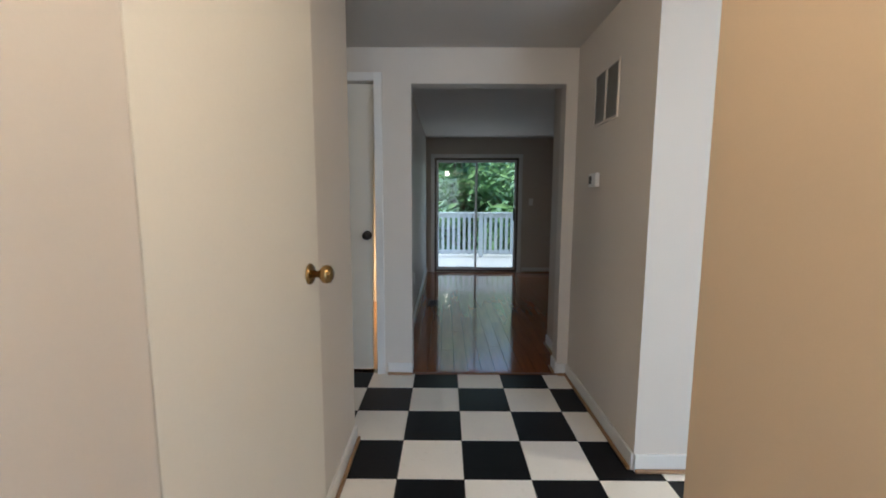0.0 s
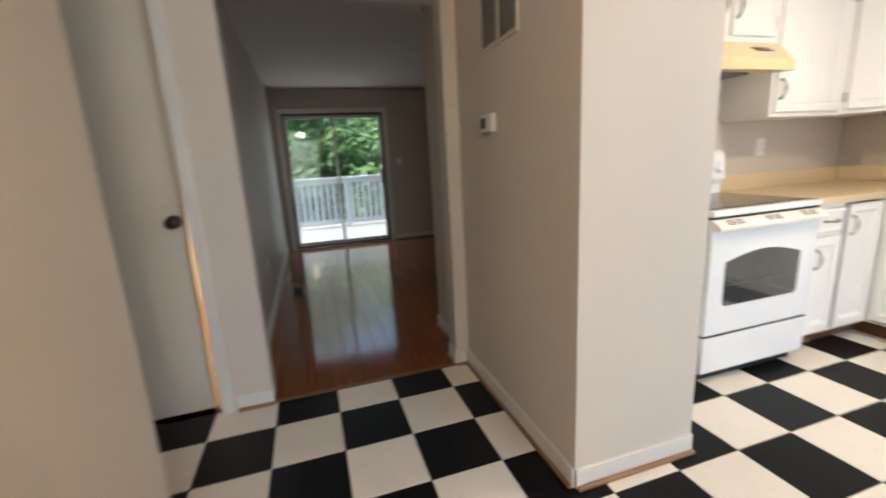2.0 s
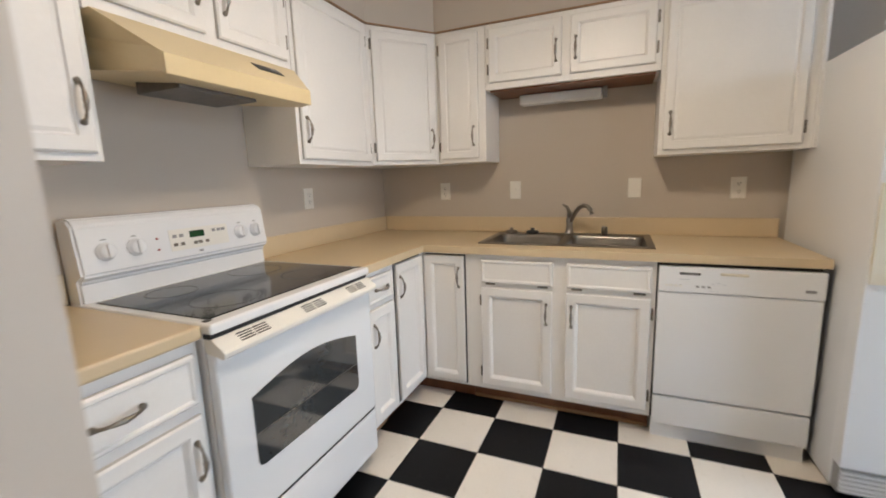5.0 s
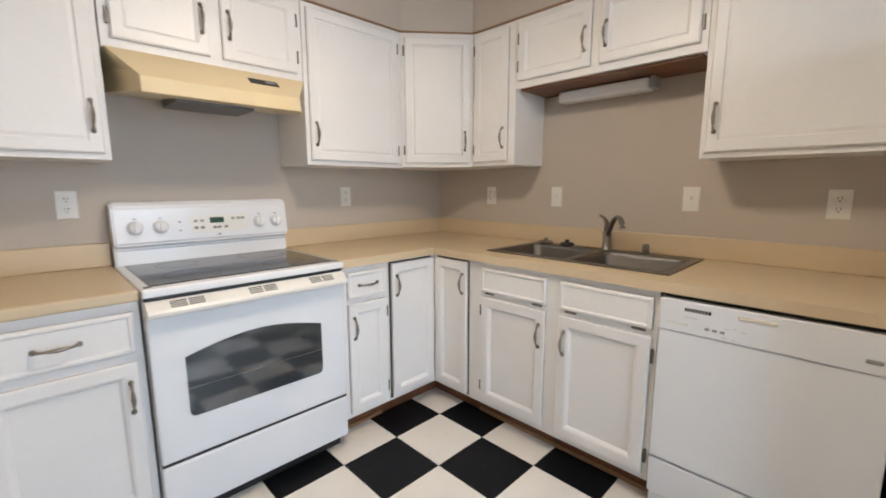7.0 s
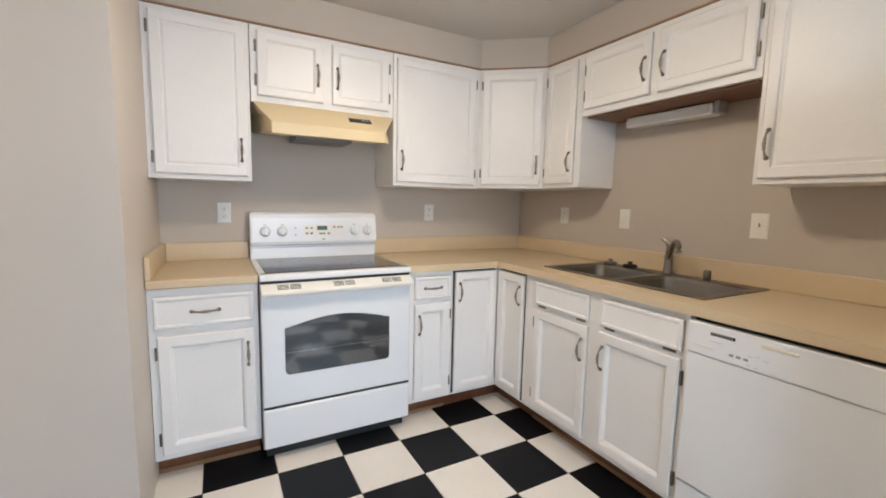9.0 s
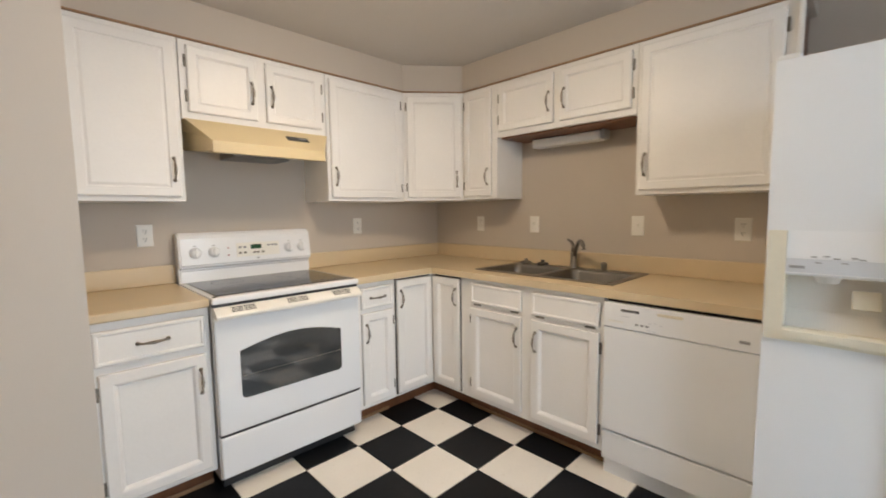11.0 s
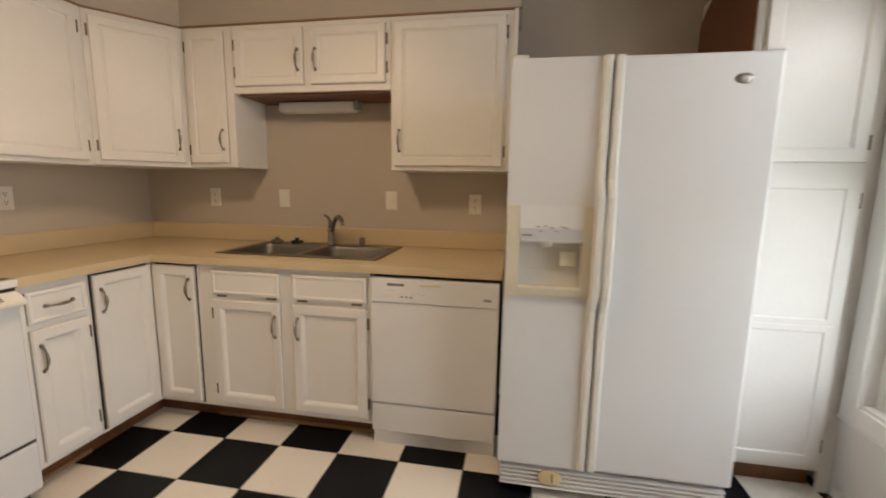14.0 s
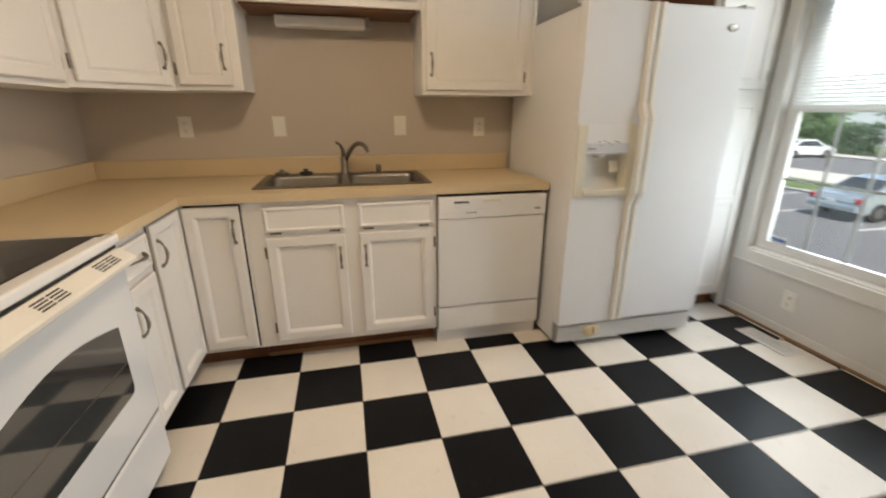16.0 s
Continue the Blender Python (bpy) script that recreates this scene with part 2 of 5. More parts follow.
def part(name, bm, material, parent, label="", smooth=False):
    ob = new(name, mesh_of(name, bm, material, smooth))
    ob.parent = parent
    if label:
        ob["label"] = label
    return ob


def thing(name, m, label, category, group="", kind=""):
    ob = new(name)
    ob.empty_display_size = 0.1
    ob.matrix_world = m
    return tagged(ob, label, category, group, kind)


def solid(name, bm, material, label="", category="", kind="structure", smooth=False):
    ob = new(name, mesh_of(name, bm, material, smooth))
    return tagged(ob, label, category, kind=kind)


def cells(us, vs, full, w0, w1, axes="xyz"):
    """A slab of grid cells over u and v, w0 to w1 thick, with faces at its outside alone. axes: which world axes u, v and w are."""
    bm = bmesh.new()
    order = [axes.index(a) for a in "xyz"]
    cache = {}

    def vert(i, j, k):
        key = (i, j, k)
        if key not in cache:
            p = (us[i], vs[j], (w0, w1)[k])
            cache[key] = bm.verts.new([p[n] for n in order])
        return cache[key]

    def on(i, j):
        return 0 <= i < len(us) - 1 and 0 <= j < len(vs) - 1 and full((us[i] + us[i + 1]) / 2, (vs[j] + vs[j + 1]) / 2)

    for i in range(len(us) - 1):
        for j in range(len(vs) - 1):
            if not on(i, j):
                continue
            bm.faces.new([vert(i, j, 1), vert(i + 1, j, 1), vert(i + 1, j + 1, 1), vert(i, j + 1, 1)])
            bm.faces.new([vert(i, j, 0), vert(i, j + 1, 0), vert(i + 1, j + 1, 0), vert(i + 1, j, 0)])
            for (di, dj, a, b) in ((-1, 0, (i, j), (i, j + 1)), (1, 0, (i + 1, j), (i + 1, j + 1)), (0, -1, (i, j), (i + 1, j)), (0, 1, (i, j + 1), (i + 1, j + 1))):
                if not on(i + di, j + dj):
                    bm.faces.new([vert(*a, 0), vert(*b, 0), vert(*b, 1), vert(*a, 1)])
    return bm


def wall(name, axis, at, thick, u0, u1, z0, z1, openings=(), material=None):
    """A wall along x (axis 'x', at a y) or along y, with openings (u0, u1, z0, z1) through it."""
    us = sorted({u0, u1, *(o[0] for o in openings), *(o[1] for o in openings)})
    vs = sorted({z0, z1, *(o[2] for o in openings), *(o[3] for o in openings)})
    bm = cells(us, vs, lambda u, v: not any(o[0] < u < o[1] and o[2] < v < o[3] for o in openings), at, at + thick, "xzy" if axis == "x" else "yzx")
    return solid(name, bm, material or WALL)


def tube(bm, pts, radii, n=8):
    """A round bar along the points."""
    pts = [Vector(p) for p in pts]
    rings = []
    for i, p in enumerate(pts):
        d = (pts[min(i + 1, len(pts) - 1)] - pts[max(i - 1, 0)]).normalized()
        up = Vector((0, 0, 1)) if abs(d.z) < 0.9 else Vector((1, 0, 0))
        a = d.cross(up).normalized()
        b = d.cross(a)
        r = radii[i] if isinstance(radii, (list, tuple)) else radii
        rings.append([bm.verts.new(p + r * (math.cos(2 * math.pi * k / n) * a + math.sin(2 * math.pi * k / n) * b)) for k in range(n)])
    for r0, r1 in zip(rings, rings[1:]):
        for k in range(n):
            bm.faces.new([r0[k], r0[(k + 1) % n], r1[(k + 1) % n], r1[k]])
    bm.faces.new(rings[0][::-1])
    bm.faces.new(rings[-1])


def lathe(profile, n=20, m=Matrix.Identity(4)):
    """A turned shape: (radius, height) pairs round local z, laid by m."""
    bm = bmesh.new()
    rings = [[bm.verts.new(m @ Vector((r * math.cos(2 * math.pi * k / n), r * math.sin(2 * math.pi * k / n), h))) for k in range(n)] for r, h in profile]
    for r0, r1 in zip(rings, rings[1:]):
        for k in range(n):
            bm.faces.new([r0[k], r0[(k + 1) % n], r1[(k + 1) % n], r1[k]])
    bm.faces.new(rings[0][::-1])
    bm.faces.new(rings[-1])
    return bm


def nested(u0, u1, z0, z1, profile, y=0.0, dark=()):
    """A panel in the u-z plane that faces -y: nested rectangles, each (inset, how far it stands out of y)."""
    bm = bmesh.new()
    loops = []
    for inset, out in profile:
        loops.append([bm.verts.new(p) for p in ((u0 + inset, y - out, z0 + inset), (u1 - inset, y - out, z0 + inset), (u1 - inset, y - out, z1 - inset), (u0 + inset, y - out, z1 - inset))])
    for n, (a, b) in enumerate(zip(loops, loops[1:])):
        for k in range(4):
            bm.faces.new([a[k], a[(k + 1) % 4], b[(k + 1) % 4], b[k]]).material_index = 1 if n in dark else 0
    bm.faces.new(loops[0][::-1])
    bm.faces.new(loops[-1])
    return bm


def prism(poly, z0, z1):
    bm = bmesh.new()
    lo = [bm.verts.new((x, y, z0)) for x, y in poly]
    hi = [bm.verts.new((x, y, z1)) for x, y in poly]
    bm.faces.new(lo[::-1])
    bm.faces.new(hi)
    for k in range(len(poly)):
        bm.faces.new([lo[k], lo[(k + 1) % len(poly)], hi[(k + 1) % len(poly)], hi[k]])
    return bm


def side_prism(poly, x0, x1):
    """A profile in the y-z plane, drawn out along x."""
    bm = bmesh.new()
    lo = [bm.verts.new((x0, y, z)) for y, z in poly]
    hi = [bm.verts.new((x1, y, z)) for y, z in poly]
    bm.faces.new(lo[::-1])
    bm.faces.new(hi)
    for k in range(len(poly)):
        bm.faces.new([lo[k], lo[(k + 1) % len(poly)], hi[(k + 1) % len(poly)], hi[k]])
    return bm


# ---------------------------------------------------------------- structure
TILE = 0.3048
CEILING = 2.32
SX, SY = 3.79, 2.89          # sink wall, stove wall
WY = -0.95                    # front wall with the kitchen window

floor = solid("floor", boxes((-1.6, 3.95, -1.15, 2.975, -0.12, -0.004)), GROUT, "black and white checkered vinyl tile floor", "floor")
solid("ceiling", boxes((-1.6, 3.95, -1.15, 3.09, CEILING, CEILING + 0.1)), CEIL, "matt off-white painted ceiling", "ceiling")
wall("wall_sink_side", "y", SX, 0.12, -1.12, SY + 0.12, 0, CEILING)
wall("wall_stove_side", "x", SY, 0.12, 1.225, SX, 0, CEILING)
WIN = (1.56, 3.115, 0.445, 2.10)
ENTRY = (-0.50, 0.40, 0.0, 2.03)
wall("wall_front", "x", WY, -0.14, -1.40, SX, 0, CEILING, [WIN, ENTRY], FRONTP)
wall("wall_entry_partition", "y", 0.45, 0.11, WY, 0.956, 0, CEILING, material=TAN)
solid("wall_chase", boxes((0.793, 1.345, 1.90, 2.00, 0, CEILING)), HALL)
wall("wall_chase_hall_side", "y", 0.793, 0.12, 2.0, 2.97, 0, CEILING, material=HALL)
wall("wall_chase_kitchen_side", "y", 1.345, -0.12, 2.0, SY, 0, CEILING, material=HALL)
wall("wall_entry_closet", "y", -0.56, -0.11, WY, 2.14, 0, CEILING, [(0.722, 1.45, 0.0, 2.04)], HALL)
wall("wall_closet_back", "y", -1.30, -0.10, WY, 2.14, 0, CEILING, material=HALL)
wall("wall_nook_side", "x", 2.14, -0.10, -1.55, -0.67, 0, CEILING, material=HALL)
wall("wall_nook_end", "y", -1.55, -0.10, 2.04, 5.2, 0, CEILING, material=HALL)
wall("wall_hall_end", "x", 2.97, 0.12, -1.55, 0.913, 0, CEILING, [(-1.34, -0.575, 0.0, 2.04), (-0.324, 0.715, 0.0, 2.025)], HALL)
# living room
LY = 7.20
LC = 2.275
LF = 0.0
wall("wall_living_side", "y", -0.42, -0.12, 3.09, LY, LF, LC)
wall("wall_living_return", "y", 0.80, 0.12, 3.09, 3.60, LF, LC)
wall("wall_living_near", "x", 3.48, 0.12, 0.92, 4.6, LF, LC)
wall("wall_living_far_side", "y", 4.6, 0.12, 3.48, LY, LF, LC)
SL = (-0.28, 1.148, 0.01, 1.955)
wall("wall_living_back", "x", LY, 0.14, -0.56, 4.72, LF, LC, [SL])
solid("ceiling_living", boxes((-1.6, 4.72, 3.09, LY + 0.14, LC, LC + 0.1)), CEIL, "matt off-white living room ceiling", "ceiling")
solid("ceiling_hall", boxes((-1.55, 0.792, 1.902, 2.969, 2.255, CEILING - 0.002)), CEIL, "matt off-white lowered hall ceiling", "ceiling")
solid("foundation", boxes((-1.66, 4.72, -1.09, LY + 0.14, -2.40, -0.125)), CONCRETE, "grey concrete foundation under the house", "foundation")
solid("wall_back_room", boxes((-1.55, -0.56, 5.1, 5.2, 0, LC)), HALL)
solid("floor_back_room", boxes((-1.6, -0.565, 2.98, 5.2, -0.12, 0.0)), SHOE)

# Unseen roof, added for the shade of its eaves over the front window.
rf = thing("roof", pose(1.5, 3.1, 2.56), "unseen shingled roof with eaves, added to shade the front", "roof", kind="structure")
bm = bmesh.new()
q = [bm.verts.new(p) for p in ((-3.3, -4.35, 0), (3.5, -4.35, 0), (3.5, 4.75, 0), (-3.3, 4.75, 0), (-3.3, 0, 2.0), (3.5, 0, 2.0))]
for f_ in ((0, 1, 5, 4), (2, 3, 4, 5), (0, 4, 3), (1, 2, 5), (3, 2, 1, 0)):
    bm.faces.new([q[i] for i in f_])
part("shingles", bm, ROOF, rf)
for y_ in (-4.33, 4.68):
    part("gutter", boxes((-3.3, 3.5, y_ - 0.05, y_ + 0.05, -0.1, 0.0), bevel=0.01), VINYL, rf)

# soffit over the wall cabinets
SOF = [(1.36, 2.58), (3.17, 2.58), (3.50, 2.31), (3.50, 0.43), (SX - 0.001, 0.43), (SX - 0.001, SY - 0.001), (1.36, SY - 0.001)]
solid("soffit", prism(SOF, 2.13, CEILING - 0.001), WALL, "warm grey painted soffit above the wall cabinets", "soffit")


def skirting(name, x0, y0, x1, y1, nx, ny, shoe=True, h=0.085, z=0.0):
    """Baseboard along a wall foot; nx, ny: the way into the room."""
    t, s = 0.013, 0.016
    bm = boxes((min(x0, x1, x0 + nx * t, x1 + nx * t), max(x0, x1, x0 + nx * t, x1 + nx * t), min(y0, y1, y0 + ny * t, y1 + ny * t), max(y0, y1, y0 + ny * t, y1 + ny * t), z, z + h), bevel=0.004)
    base = solid(name, bm, TRIM, "white painted wooden baseboard", "baseboard")
    if shoe:
        a, b = t, t + s
        xs = (x0 + nx * a, x1 + nx * a, x0 + nx * b, x1 + nx * b)
        ys = (y0 + ny * a, y1 + ny * a, y0 + ny * b, y1 + ny * b)
        part("shoe_moulding", boxes((min(xs), max(xs), min(ys), max(ys), z, z + 0.018), bevel=0.005), SHOE, base, "brown oak shoe moulding")


skirting("baseboard_chase", 0.793, 1.90, 1.345, 1.90, 0, -1)
skirting("baseboard_hall", 0.793, 1.90, 0.793, 2.97, -1, 0)
skirting("baseboard_closet", -0.56, 1.46, -0.56, 2.14, 1, 0)
skirting("baseboard_closet_near", -0.56, WY, -0.56, 0.66, 1, 0)
skirting("baseboard_end", -0.50, 2.97, -0.324, 2.97, 0, -1)
skirting("baseboard_end_right", 0.715, 2.97, 0.776, 2.97, 0, -1)
skirting("baseboard_jamb", 0.715, 2.965, 0.715, 3.09, -1, 0, h=0.088, z=0.01)
skirting("baseboard_living", -0.42, 3.10, -0.42, LY, 1, 0, z=LF + 0.007)
skirting("baseboard_return", 0.80, 3.10, 0.80, 3.60, -1, 0, z=LF + 0.007)
skirting("baseboard_back", 1.23, LY, 4.6, LY, 0, -1, z=LF + 0.007)
skirting("baseboard_window", 0.56, WY, 3.17, WY, 0, 1, h=0.06)
skirting("baseboard_partition", 0.45, WY, 0.45, 0.956, -1, 0)
solid("threshold", boxes((-0.329, 0.720, 2.957, 2.985, 0.0, 0.009), bevel=0.003), BROWN, "oak threshold strip between tile and planks", "threshold")


solid("trim_soffit_line", prism([(1.36, 2.566), (3.164, 2.566), (3.487, 2.301), (3.487, 0.43), (3.50, 0.43), (3.50, 2.31), (3.17, 2.58), (1.36, 2.58)], 2.129, 2.137), SHOE, "thin brown trim under the soffit", "trim")

# ---------------------------------------------------------------- doors
def casing(name, u0, u1, top, y, w=0.055, facing=-1, z=0.0):
    """Flat casing round a door in a wall that runs along x."""
    t = 0.014 * facing
    ya, yb = min(y, y + t), max(y, y + t)
    c = solid(name, boxes((u0 - w, u0, ya, yb, z, top + w), bevel=0.003), TRIM, "white painted door casing", "casing")
    part("side_casing", boxes((u1, u1 + w, ya, yb, z, top + w), bevel=0.003), TRIM, c)
    part("head_casing", boxes((u0, u1, ya, yb, top, top + w), bevel=0.003), TRIM, c)


def knob(parent, m, material):
    """A round knob on a rosette; local z points out of the door."""
    k = part("knob", lathe([(0.004, 0.004), (0.012, 0.004), (0.011, 0.03), (0.018, 0.036), (0.027, 0.045), (0.029, 0.055), (0.026, 0.066), (0.015, 0.073), (0.002, 0.074)], 24, m), material, parent, smooth=True)
    part("rosette", lathe([(0.033, 0.0), (0.033, 0.004), (0.028, 0.009), (0.012, 0.011), (0.003, 0.011)], 24, m), material, k, smooth=True)


casing("casing_hall", -1.34, -0.575, 2.04, 2.97)
# flush door in the hall's end wall, a crack open; hinged at its far edge
d = thing("door_1", pose(-1.335, 3.0, 0.012, 0, 0, 2.2), "white flush hall door standing slightly ajar", "door", kind="structure")
bm = boxes((0.0, 0.742, 0.0, 0.035, 0.0, 2.026), bevel=0.002)
for v in bm.verts:
    if v.co.x > 0.5:
        v.co.x += 0.010 - 0.036 * (1 - v.co.z / 2.026)
part("leaf", bm, DOORP, d)
knob(d, pose(0.69, 0.0, 0.99, 90), BRONZE)
# closet door in the entry, its free edge a little out of the wall
d = thing("door_2", pose(-0.563, 0.728, 0.012, 0, 0, 85.0), "cream painted flush closet door, slightly open", "door", kind="structure")
part("leaf", boxes((0.0, 0.693, -0.002, 0.033, 0.0, 2.02), bevel=0.002), DOORP, d)
knob(d, pose(0.620, -0.002, 1.015, 90), BRASS)
# front door, standing open against the partition behind the walker
d = thing("door_3", pose(0.40, WY + 0.02, 0.0, 0, 0, 88), "white painted panelled front door standing open", "door", kind="structure")
part("leaf", nested(0.0, 0.89, 0.01, 2.025, [(0, -0.02), (0, 0.02), (0.11, 0.02), (0.125, 0.012), (0.3, 0.012)], 0.0), DOORP, d)


# sliding glass door
s = thing("window_2", pose(0, LY + 0.03, 0), "sliding glass patio door with bronze aluminium frame", "sliding door", kind="structure")
x0, x1, z0, z1 = SL
part("frame", cells([x0, x0 + 0.035, x1 - 0.035, x1], [z0, z0 + 0.03, z1 - 0.035, z1], lambda u, v: not (x0 + 0.035 < u < x1 - 0.035 and z0 + 0.03 < v < z1 - 0.035), 0.0, 0.09, "xzy"), ALU, s)
mid = (x0 + x1) / 2
for a, b, dy in ((x0 + 0.035, mid + 0.02, 0.048), (mid - 0.02, x1 - 0.035, 0.010)):
    sash = part("sash", cells([a, a + 0.032, b - 0.032, b], [z0 + 0.03, z0 + 0.075, z1 - 0.075, z1 - 0.035], lambda u, v, a=a, b=b: not (a + 0.032 < u < b - 0.032 and z0 + 0.075 < v < z1 - 0.075), dy, dy + 0.03, "xzy"), SASH, s)
    pane = part("pane", boxes((a + 0.032, b - 0.032, dy + 0.012, dy + 0.018, z0 + 0.075, z1 - 0.075)), GLASS, sash)
    pane.visible_shadow = False
part("handle", boxes((x1 - 0.085, x1 - 0.06, -0.03, 0.009, 0.90, 1.12), bevel=0.006), DARK, s)
casing("casing_slider", x0, x1, z1, LY, 0.06, z=LF + 0.007)


# ---------------------------------------------------------------- cabinets
def pull(parent, u, z, upright=True, L=0.105, y=0.0):
    """A bow pull with wrapped ends; it stands out of y towards -y."""
    bm = bmesh.new()
    pts, rad = [], []
    for k in range(13):
        s = k / 12
        along = (s - 0.5) * L
        out = 0.004 + 0.024 * math.sin(math.pi * s) ** 0.6
        r = 0.0045 + 0.0035 * math.exp(-((s - 0.5) / 0.09) ** 2) + 0.003 * (s < 0.06 or s > 0.94) + 0.0015 * (k in (4, 8))
        pts.append((u, y - out, z + along) if upright else (u + along, y - out, z))
        rad.append(r)
    tube(bm, pts, rad, 8)
    for e in (-0.5, 0.5):
        c = (u, y - 0.003, z + e * L) if upright else (u + e * L, y - 0.003, z)
        tube(bm, [(c[0], y + 0.001, c[2]), (c[0], y - 0.006, c[2])], 0.0085, 8)
    return part("handle", bm, PEWTER, parent, "pewter bow handle", smooth=True)


PANEL = [(0, 0.001), (0, 0.012), (0.006, 0.018), (0.042, 0.0185), (0.046, 0.0115), (0.050, 0.0115), (0.060, 0.0160)]
RECESS = [(0, 0.001), (0, 0.013), (0.005, 0.019), (0.043, 0.019), (0.046, 0.0165), (0.049, 0.0160), (0.059, 0.0025), (0.062, 0.0035)]
SLIM = [(0, 0.001), (0, 0.012), (0.006, 0.018), (0.014, 0.018), (0.019, 0.0125)]
SMALL = [(0, 0.001), (0, 0.013), (0.006, 0.019), (0.040, 0.019), (0.043, 0.0165), (0.052, 0.0070), (0.055, 0.0080)]


def cab_door(parent, u0, u1, z0, z1, hinge="l", at=None, profile=None, hinges=True, name="door"):
    """at: 'up' (wall cabinet), 'low' (base cabinet) or a height for the pull; None: none."""
    w = u1 - u0
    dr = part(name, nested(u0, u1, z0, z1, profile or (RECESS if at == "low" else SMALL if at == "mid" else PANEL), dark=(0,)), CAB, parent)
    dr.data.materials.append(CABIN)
    side = u1 - 0.028 if hinge == "l" else u0 + 0.028
    if at == "up":
        pull(dr, side, z0 + 0.13, y=-0.018)
    elif at == "mid":
        pull(dr, side, (z0 + z1) / 2 - 0.02, y=-0.018)
    elif at == "low":
        pull(dr, side, z1 - 0.12, y=-0.018)
    if hinges:
        e = u0 - 0.011 if hinge == "l" else u1 + 0.001
        for z in (z0 + 0.075, z1 - 0.075):
            part("hinge", boxes((e, e + 0.010, -0.012, 0.0, z - 0.028, z + 0.028), bevel=0.002), HINGE, dr, "dull metal hinge")
    return dr


def cab_drawer(parent, u0, u1, z0, z1, with_pull=True, clips=False):
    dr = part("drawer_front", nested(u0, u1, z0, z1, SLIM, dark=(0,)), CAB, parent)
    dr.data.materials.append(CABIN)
    if with_pull:
        pull(dr, (u0 + u1) / 2, (z0 + z1) / 2, False, y=-0.018)
    if clips:
        for f in (0.13, 0.87):
            u = u0 + f * (u1 - u0)
            part("hinge", boxes((u - 0.026, u + 0.026, -0.010, 0.0, z0 - 0.013, z0 - 0.004), bevel=0.002), HINGE, dr, "dull metal hinge")
    return dr


def cab_body(parent, w, depth, z0, z1, top=True):
    part("body", boxes((0.0, w, 0.0, depth, z0, z1), bevel=0.0015), CAB, parent)


SINK = -90      # turn of the units along the sink wall
BX, BY = 3.158, 2.287    # face of the base units
UX, UY = 3.495, 2.575    # face of the wall units
BZ0, BZ1 = 0.105, 0.874

# wall units along the stove wall
u = thing("wall_cabinet", pose(1.360, UY, 1.352), "white painted single-door wall cabinet beside the range hood", "cabinet", "wall cabinets")
cab_body(u, 0.425, SY - UY - 0.002, 0, 0.776)
part("filler", boxes((-0.0145, -0.0005, 0.002, 0.02, 0.0, 0.776)), CAB, u)
cab_door(u, 0.012, 0.408, 0.022, 0.752, "l", "up")
u = thing("wall_cabinet", pose(1.790, UY, 1.752), "white painted short two-door wall cabinet over the hood", "cabinet", "wall cabinets")
cab_body(u, 0.765, SY - UY - 0.002, 0, 0.376)
cab_door(u, 0.030, 0.358, 0.035, 0.350, "l", "mid")
cab_door(u, 0.407, 0.735, 0.035, 0.350, "r", "mid")
u = thing("wall_cabinet", pose(2.560, UY, 1.362), "white painted wide single-door wall cabinet", "cabinet", "wall cabinets")
cab_body(u, 0.605, SY - UY - 0.002, 0, 0.766)
cab_door(u, 0.020, 0.570, 0.022, 0.742, "r", "up")
# corner unit, its face across the corner
dx, dy = UX - 3.168, 2.300 - UY
turn = math.degrees(math.atan2(dy, dx))
wd = math.hypot(dx, dy)
u = thing("wall_cabinet", pose(3.168, UY, 1.368, 0, 0, turn), "white painted diagonal corner wall cabinet", "cabinet", "wall cabinets")
im = pose(3.168, UY, 1.368, 0, 0, turn).inverted()
ring = [im @ Vector((x, y, 1.368)) for x, y in ((3.168, UY), (UX, 2.300), (SX - 0.002, 2.300), (SX - 0.002, SY - 0.002), (3.168, SY - 0.002))]
part("body", prism([(p.x, p.y) for p in ring], 0, 0.76), CAB, u)
cab_door(u, 0.022, wd - 0.022, 0.022, 0.735, "l", "up")
# wall units along the sink wall
u = thing("wall_cabinet", pose(UX, 2.298, 1.372, 0, 0, SINK), "white painted narrow single-door wall cabinet", "cabinet", "wall cabinets")
cab_body(u, 0.305, SX - UX - 0.002, 0, 0.756)
cab_door(u, 0.020, 0.262, 0.022, 0.732, "l", "up")
u = thing("wall_cabinet", pose(UX, 1.991, 1.775, 0, 0, SINK), "white painted short two-door wall cabinet over the sink", "cabinet", "wall cabinets")
cab_body(u, 0.905, SX - UX - 0.002, 0, 0.353)
part("underside", boxes((0.02, 0.885, 0.02, SX - UX - 0.01, -0.010, 0.0)), BROWN, u, "bare brown wood underside")
cab_door(u, 0.022, 0.425, 0.035, 0.325, "l", "mid")
cab_door(u, 0.470, 0.880, 0.035, 0.325, "r", "mid")
u = thing("wall_cabinet", pose(UX, 1.084, 1.362, 0, 0, SINK), "white painted wide single-door wall cabinet beside the refrigerator", "cabinet", "wall cabinets")
cab_body(u, 0.622, SX - UX - 0.002, 0, 0.766)
cab_door(u, 0.020, 0.585, 0.022, 0.742, "r", "up")
part("side_skin", boxes((0.622, 0.627, 0.021, SX - UX - 0.003, 0.0, 0.766)), BROWN, u, "bare brown wood side")
part("end_trim", boxes((0.622, 0.640, -0.02, 0.02, 0.0, 0.766), bevel=0.003), CAB, u)

